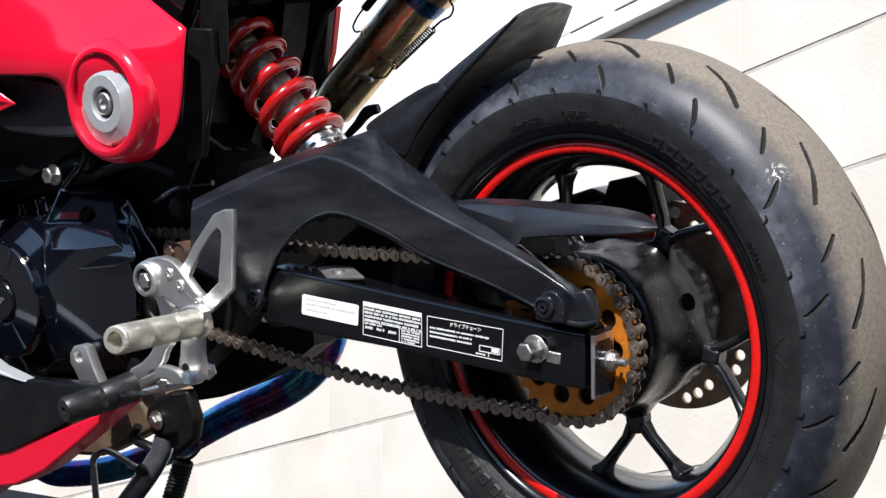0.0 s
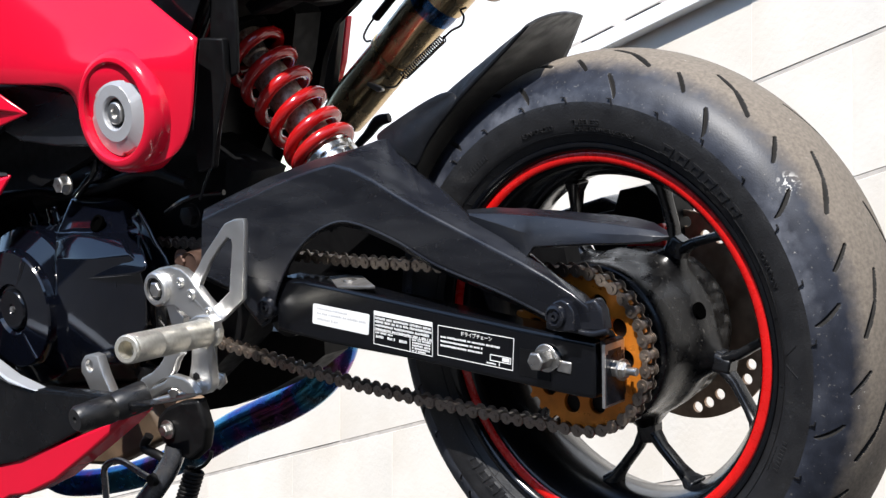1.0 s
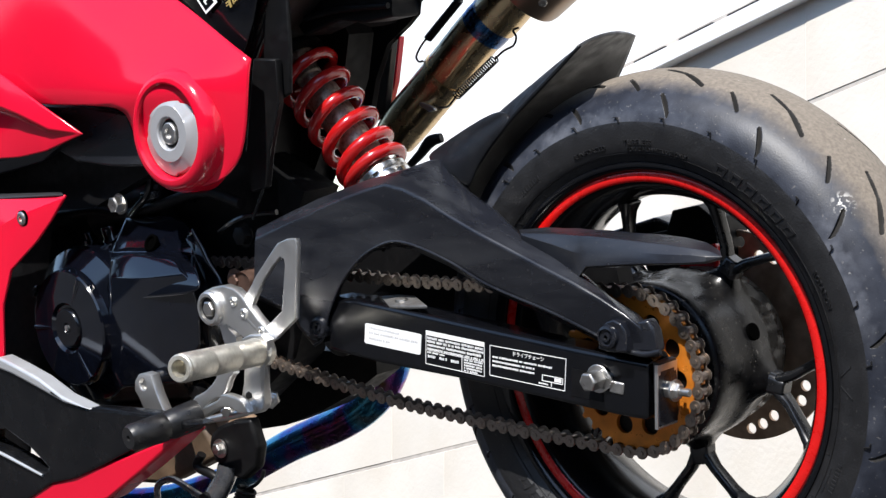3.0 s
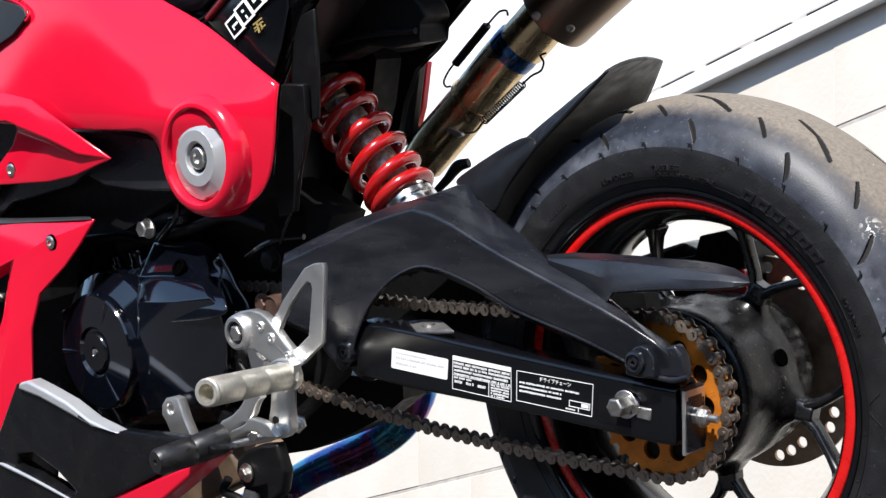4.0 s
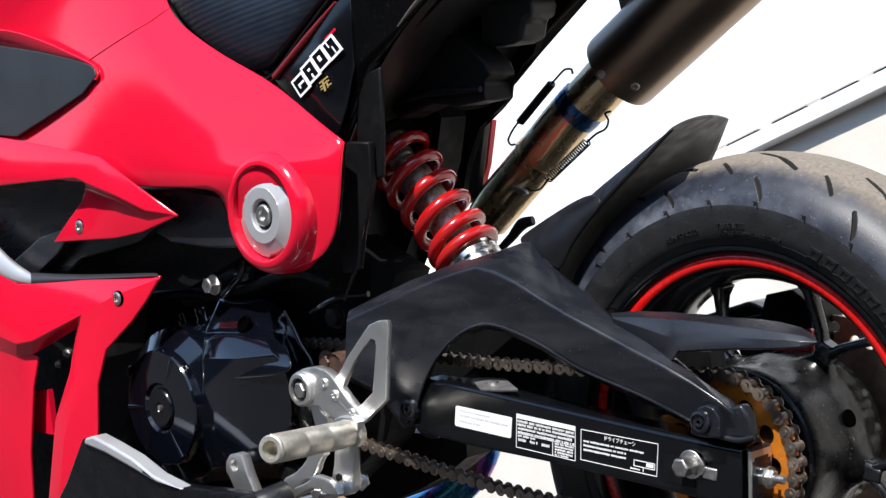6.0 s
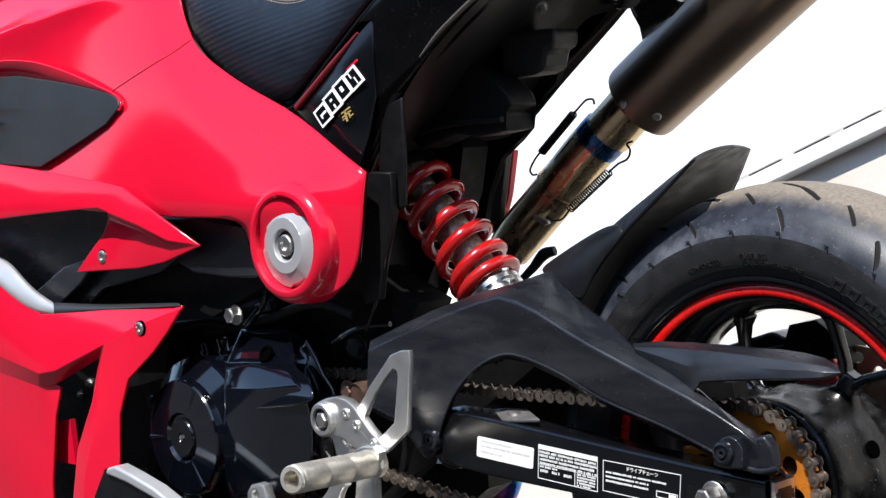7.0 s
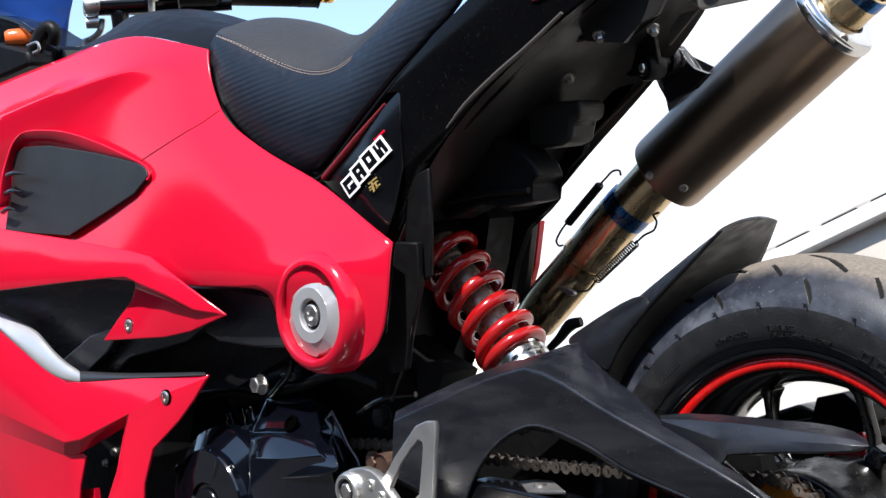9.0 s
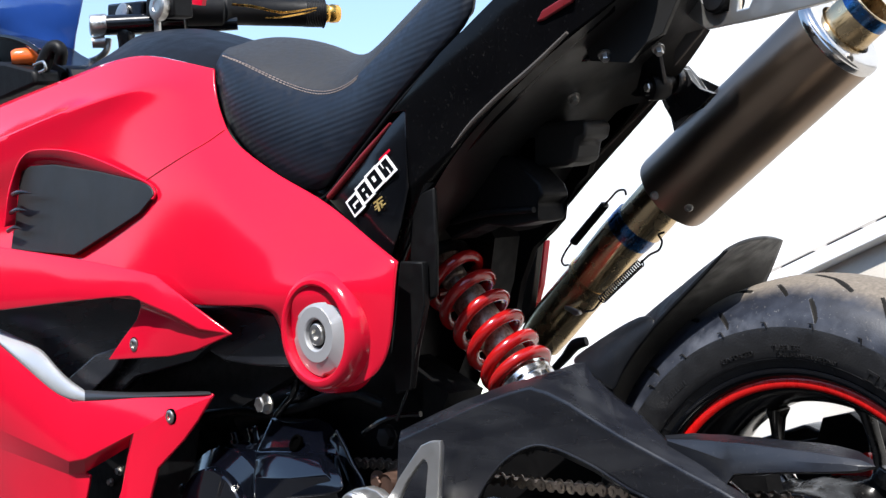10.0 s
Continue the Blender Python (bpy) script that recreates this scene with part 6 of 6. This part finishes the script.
part("pivot_nut", hexhead((-463, -108, 79), (0, -1, 0), 8, 6, 12), PIVOT, core)

# Foot controls.
rearset = link(plate([[(-463, 60), (-459, 68), (-451, 75), (-438, 79), (-421, 81), (-407, 78), (-398, 72), (-388, 61), (-376, 48), (-363, 37), (-361, 31), (-371, 27), (-386, 28), (-400, 33), (-412, 40), (-422, 45), (-434, 44), (-446, 44), (-457, 50)]], -160, 11, 1.5), "footrest_bracket", ALU, bike, "machined aluminium footrest bracket and levers")
part("lower_arm", prism([(-395, 32), (-383, 36), (-365, 37), (-358, 31), (-360, 21), (-372, 15), (-374, 4), (-372, -12), (-372, -28), (-375, -35), (-383, -40), (-395, -42), (-404, -41), (-408, -35), (-405, -25), (-399, -11), (-395, 6), (-397, 19)], -167, -157), ALU, rearset, mods=(bevel(1.6, 2),))
# Black patch painted as the dark of the arm's hole.
part("arm_hole", prism([(-393, -19), (-389, -21), (-389, -25), (-395, -27), (-398, -25), (-397, -21)], -167.6, -166), BLACK, rearset, smooth=0)
part("arm_bolt", lathe([(4, 6.5), (-3, 6.5), (-4, 5.5), (-4, 3.2), (-2, 3), (-2, 0)], 20, ((-391, -167, -34), (0, 1, 0))), STEEL, rearset)
part("bracket_strut", prism([(-449, 42), (-438, 43), (-435, 36), (-425, 29), (-428, 15), (-443, 14), (-445, 28)], -148, -140), ALU, rearset, mods=(bevel(1.5),))
link(plate([[(-410, 56), (-401, 67), (-385, 82), (-378, 90), (-342, 121), (-328, 125), (-317, 125), (-316, 121), (-330, 51), (-361, 31), (-372, 29), (-380, 32), (-384, 39), (-403, 50)], [(-341, 110), (-335, 108), (-334, 102), (-346, 57), (-368, 43), (-373, 45), (-391, 61), (-384, 70), (-370, 87), (-354, 101)]], -154, 6, 1.0), "heel_guard", ALU, rearset, "cut-out aluminium heel guard")
part("bracket_boss", lathe([(10, 17), (-4, 17), (-6, 15), (-6, 12), (-3, 11.5), (-3, 0)], 32, ((-442, -160, 60), (0, 1, 0))), ALU, rearset)
# Blackened floor gives the boss its shaded ring.
part("boss_recess", lathe([(-3.4, 11.2), (-3.6, 11), (-3.6, 0)], 28, ((-442, -160, 60), (0, 1, 0))), BLACK, rearset)
part("boss_bolt", hexhead((-440, -163, 60), (0, -1, 0), 8, 5, 0), STEEL, rearset)
for p in [(-395, -158, 55), (-372, -158, 38), (-409, -158, 66)]:
    part("bracket_bolt", lathe([(4, 5.5), (-3, 5.5), (-4, 4.5), (-4, 2.5), (-2, 2.4), (-2, 0)], 18, (p, (0, 1, 0))), ALU, rearset)
part("guard_bar", between((-398, -156, 55), (-375, -156, 37), 4.5, n=12), ALU, rearset)
P0, P1 = [Vector(p) for p in [(-373, -166, 20), (-332, -292, 31)]]
PD = (P1 - P0).normalized()
PL = (P1 - P0).length
KNURL = mat("knurled_aluminium", (0.66, 0.63, 0.55), 0.44, 0.85, 0.06, 300, dirt=(0.36, 0.31, 0.24), dirt_amount=0.35, dirt_scale=260)
kn = KNURL.node_tree
kc, kx, kb = [kn.nodes.new("ShaderNode" + k) for k in ("TexCoord", "TexChecker", "Bump")]
kx.inputs["Scale"].default_value = 480.0
kb.inputs["Strength"].default_value, kb.inputs["Distance"].default_value = 0.6, 0.0005
kn.links.new(kc.outputs["Object"], kx.inputs["Vector"])
kn.links.new(kx.outputs["Fac"], kb.inputs["Height"])
kn.links.new(kb.outputs[0], kn.nodes["Principled BSDF"].inputs["Normal"])
prof = [(-8, 0), (-8, 15), (0, 15), (2, 13)]
for k in range(3):
    a = 4 + k * (PL - 8) / 3
    b = a + (PL - 8) / 3
    prof += [(a, 12.0), (a + 2, 13.2), (b - 3, 13.2), (b - 1, 12.0)]
prof += [(PL - 1.5, 12.8), (PL, 11.5), (PL, 8.0), (PL - 18, 7.5), (PL - 18, 0)]
part("foot_peg", lathe(prof, 40, (P0, PD)), KNURL, rearset, "knurled aluminium foot peg")
part("lower_bolt", hexhead((-393, -140, -32), (0.6, -0.8, 0), 9, 8, 0), STEEL, rearset)
part("lower_spindle", between((-402, -160, -34), (-390, -140, -31), 7, n=16), STEEL, rearset)
# shift lever: forked arm, rubber peg and the linkage
link(plate([[(-469, -35), (-460, -27), (-444, -21), (-431, -13), (-423, -6), (-418, 2), (-410, 6), (-401, 5), (-399, 1), (-404, -2), (-409, -8), (-413, -15), (-421, -22), (-411, -22), (-399, -24), (-390, -28), (-385, -35), (-396, -36), (-407, -32), (-421, -32), (-437, -38), (-451, -44), (-463, -47)],
                    [(-434, -26), (-426, -23), (-419, -24), (-427, -29), (-441, -34), (-451, -37), (-446, -32)]], -180, 9, 2.0), "shift_lever", ALU, rearset, "cast aluminium shift lever")
part("lever_rod", tube([(-416, -150, -43), (-438, -150, -48), (-464, -150, -53), (-483, -150, -57)], [4.5, 4.5, 4, 3.6], 10), ALU, rearset)
part("rod_nut", hexhead((-449, -149, -44), (0.5, -0.8, -0.2), 6.5, 8, 0), STEEL, rearset)
R0, R1, R2 = [Vector(p) for p in [(-450, -186, -40), (-459, -220, -46), (-463, -262, -48)]]
part("shift_rubber", lathe([(0, 0), (0, 14), (3, 15), (30, 14.5), (36, 12.5), ((R1 - R0).length, 12)], 28, (R0, R1 - R0)), GRIP, rearset, "black rubber shift peg")
part("shift_peg", lathe([(-4, 10), (2, 13.5), (10, 14.2), ((R2 - R1).length - 4, 13), ((R2 - R1).length, 10.5), ((R2 - R1).length, 3), ((R2 - R1).length - 3, 2.5), ((R2 - R1).length - 3, 0)], 28, (R1, R2 - R1)), GRIP, rearset)
link(plate([[(-587, -30), (-585, -21), (-578, -14), (-568, -12), (-559, -14), (-557, -21), (-553, -33), (-543, -54), (-564, -62), (-571, -58), (-582, -36)], disc(*(-573, -23), 7.4, 20)], -158, 12, 1.5), "shift_crank", ALU, rearset, "drilled aluminium shift crank")
part("shift_shaft", between((-572, -150, -21), (-591, -110, -26), 8, n=16), STEEL, rearset)
part("shift_rod", tube([(-551, -150, -59), (-517, -150, -48), (-474, -150, -37)], 4, 10), GOLDPART, rearset)
part("ball_joint", lathe([(0, 0), (0, 8), (8, 9), (14, 7), (14, 0)], 20, ((-539, -120, -38), (0, 1, 0))), BLACK, rearset)

# Side stand.
STANDPAINT = mat("worn_stand_paint", (0.045, 0.048, 0.055), 0.26, 0.25, 0.3, 40, coat=0.5, dirt=(0.13, 0.115, 0.10), dirt_amount=0.4, dirt_scale=70, specks=0.3)
stand = part("side_stand", tube([*[(-516, -105, -118), (-519, -110, -132), (-530, -122, -154)], (-566, -150, -205), (-600, -178, -262)], [11, 11, 11.5, 11, 10], 20), STANDPAINT, bike, "black steel side stand with its return spring")
part("stand_bracket", prism([(-525, -77), (-498, -68), (-471, -65), (-463, -93), (-472, -118), (-494, -132), (-516, -127), (-536, -115), (-543, -101), (-538, -86)], -106, -92), BLACK, stand, mods=(bevel(4, 3),))
part("stand_pivot", hexhead((-522, -107, -99), (0, -1, 0), 6.5, 8, 10), STEEL, stand)
part("stand_lug", tube([(-551, -110, -107), (-559, -112, -120), (-534, -114, -126), (-525, -112, -132)], 5, 10), BLACK, stand)
part("stand_spring", spring((-496, -100, -142), (-515, -120, -207), 9, 2.2, 17, 8, per=16), BLACK, stand)
part("spring_hook", tube([(-496, -100, -142), (-484, -98, -137), (-472, -98, -128), (-468, -98, -120)], 2, 8), BLACK, stand)
part("stand_wire", tube([(-586, -150, -188), (-586, -148, -152), (-586, -146, -136), (-573, -144, -128), (-557, -142, -128), (-535, -136, -141), (-526, -130, -147)], 3.6, 12), STANDPAINT, stand)
part("wire_weld", lathe([(0, 0), (0, 7), (6, 6), (6, 0)], 14, ((-523, -132, -146), (0, -1, 0))), BLACK, stand)
part("foot", lathe([(0, 0), (0, 22), (4, 24), (8, 20), (8, 0)], 20, ((-606, -182, -280), (0.0, 0.17, 1.0))), BLACK, stand)

# Handlebar, right grip, instruments and screen.
bar = part("handlebar", tube([(-1206, 60, 683), (-1183, 120, 682), (-1159, 190, 682), (-1117, 250, 681)], 11, 20), GLOSS, bike, "black handlebar with the right grip and switches")
g = [Vector(p) for p in [(-1133, 235, 700), (-1126, 238, 699), (-1069, 372, 690), (-1060, 392, 687)]]
GD = (g[2] - g[0]).normalized()
GL = (g[2] - g[0]).length
prof = [(0, 0), (0, 23), (5, 24), (8, 21.5), (14, 20.0)]
for k in range(24):
    a = GL - 30 + k * 1.25
    prof.append((a, 20.0 + (0.8 if k % 2 else 0)))
prof += [(GL, 22), (GL, 0)]
part("right_grip", lathe(prof, 40, (g[0], GD)), BLACK, bar, "black rubber grip with gold stripes")
part("bar_end", lathe([(0, 10), (0, 13), (4, 14), (8, 12.5), (12, 14), (22, 13), (25, 10), (25, 0)], 32, (g[2], GD)), GOLDPART, bar, "gold anodised bar end")
part("grip_stripe", tube([(-1099, 230, 703), (-1080, 255, 697), (-1063, 292, 687), (-1044, 340, 692)], [2.2, 2.5, 2.2, 1.2], 8, flat=0.5), GOLDPART, bar)
part("grip_stripe", tube([(-1073, 268, 680), (-1062, 290, 680), (-1056, 322, 685), (-1045, 340, 689)], [0.8, 1.6, 1.6, 0.8], 8, flat=0.5), GOLDPART, bar)
part("switch_housing", between(*[(-1157, 170, 702), (-1123, 232, 698)], 22, n=28, bev=3), BLACK, bar)
part("kill_switch", prism([(-1120, 719), (-1074, 710), (-1081, 695), (-1111, 703)], 165, 172), RED, bar)
part("reservoir", prism([(-1237, 725), (-1145, 712), (-1150, 687), (-1242, 701)], 110, 150), GLOSS, bar, mods=(bevel(3),))
part("reservoir_cap", lathe([(0, 0), (0, 16), (3, 16), (4, 13), (4, 0)], 28, ((-1195, 108, 702), (0, -1, 0.2))), STEEL, bar)
part("damper_tube", between(*[(-1203, 60, 685), (-1114, 160, 679)], 14, n=28, bev=2), GLOSS, bar)
part("damper_end", lathe([(0, 0), (0, 13.5), (2, 15), (22, 15), (24, 13), (24, 0)], 32, ((-1201, 57, 685), (0.53, 0.84, 0.02))), STEEL, bar)
part("adjuster_knob", lathe([(0, 0), (0, 8), (18, 9), (18, 0)], 20, ((-1205, 60, 662), (0.53, 0.84, 0))), STEEL, bar)
part("bar_clamp", tube([(-1186, 90, 688), (-1174, 96, 672), (-1177, 98, 638), (-1185, 98, 608)], [12, 13, 12, 12], 16), GLOSS, bar)
part("ignition_lock", lathe([(8, 0), (8, 19), (-2, 19), (-4, 16), (-4, 8), (-3, 7), (-3, 0)], 32, ((-1092, 100, 693), (0, 1, -0.1))), STEEL, bar)
part("lock_stalk", between(*[(-1104, 106, 686), (-1108, 106, 650)], 5, n=12), STEEL, bar)
part("lock_housing", prism([(-1130, 726), (-1064, 713), (-1067, 674), (-1090, 676), (-1137, 688)], 108, 140), BLACK, bar, mods=(bevel(3),))
part("brake_hose", tube([(-1247, 70, 640), (-1220, 75, 642), (-1203, 80, 650), (-1203, 86, 667)], 5, 12), STEEL, bar)
dash = part("instrument", prism([(-1421, 711), (-1303, 688), (-1241, 667), (-1200, 644), (-1141, 616), (-1130, 589), (-1180, 570), (-1448, 573)], -22, 40), GLOSS, bike, "black instrument cowl with an orange lamp", mods=(bevel(8, 3),))
part("indicator_lens", lathe([(0, 0), (0, 9), (6, 12), (30, 13), (40, 10), (44, 0)], 28, ((-1219, -60, 640), (0.5, 0.86, 0.0))), ORANGE, dash, "orange indicator lens")
part("dash_bezel", tube([(-1348, -40, 696), (-1263, -42, 677), (-1206, -44, 659), (-1166, -46, 639)], 4, 10), GLOSS, dash)
part("cable_stay", tube([(-1166, -50, 602), (-1154, -50, 617), (-1139, -46, 635), (-1128, -42, 639), (-1120, -40, 631), (-1129, -38, 619)], [11, 11, 11, 10, 9, 9], 14), BLACK, dash)
part("left_switch", prism([(-1350, 658), (-1236, 637), (-1146, 610), (-1142, 591), (-1213, 587), (-1365, 586)], -70, -30), BLACK, dash, mods=(bevel(5, 2),))
part("left_lever", tube([(-1149, -66, 618), (-1124, -66, 618), (-1120, -66, 608), (-1136, -66, 606)], 2, 8), STEEL, dash)
part("windscreen", grid([[(-1468, -40, 821), (-1440, -10, 715), (-1321, 10, 628), (-1230, 20, 598)], [(-1371, 0, 803), (-1304, 10, 716), (-1251, 20, 657), (-1222, 26, 630)], [(-1218, 40, 773), (-1194, 44, 720), (-1214, 40, 674), (-1223, 36, 635)]]), BLUE, bike, "blue windscreen behind the bars", 60, (solid(3, 0),))

# Far beyond: a pale building and a lamp post behind the handlebar.
far = flush(slab(-60, -16, 24, 34, -6, 0.9), "far_building", SIDING, smooth=0)
tagged(far, "pale far building low on the skyline", "building")
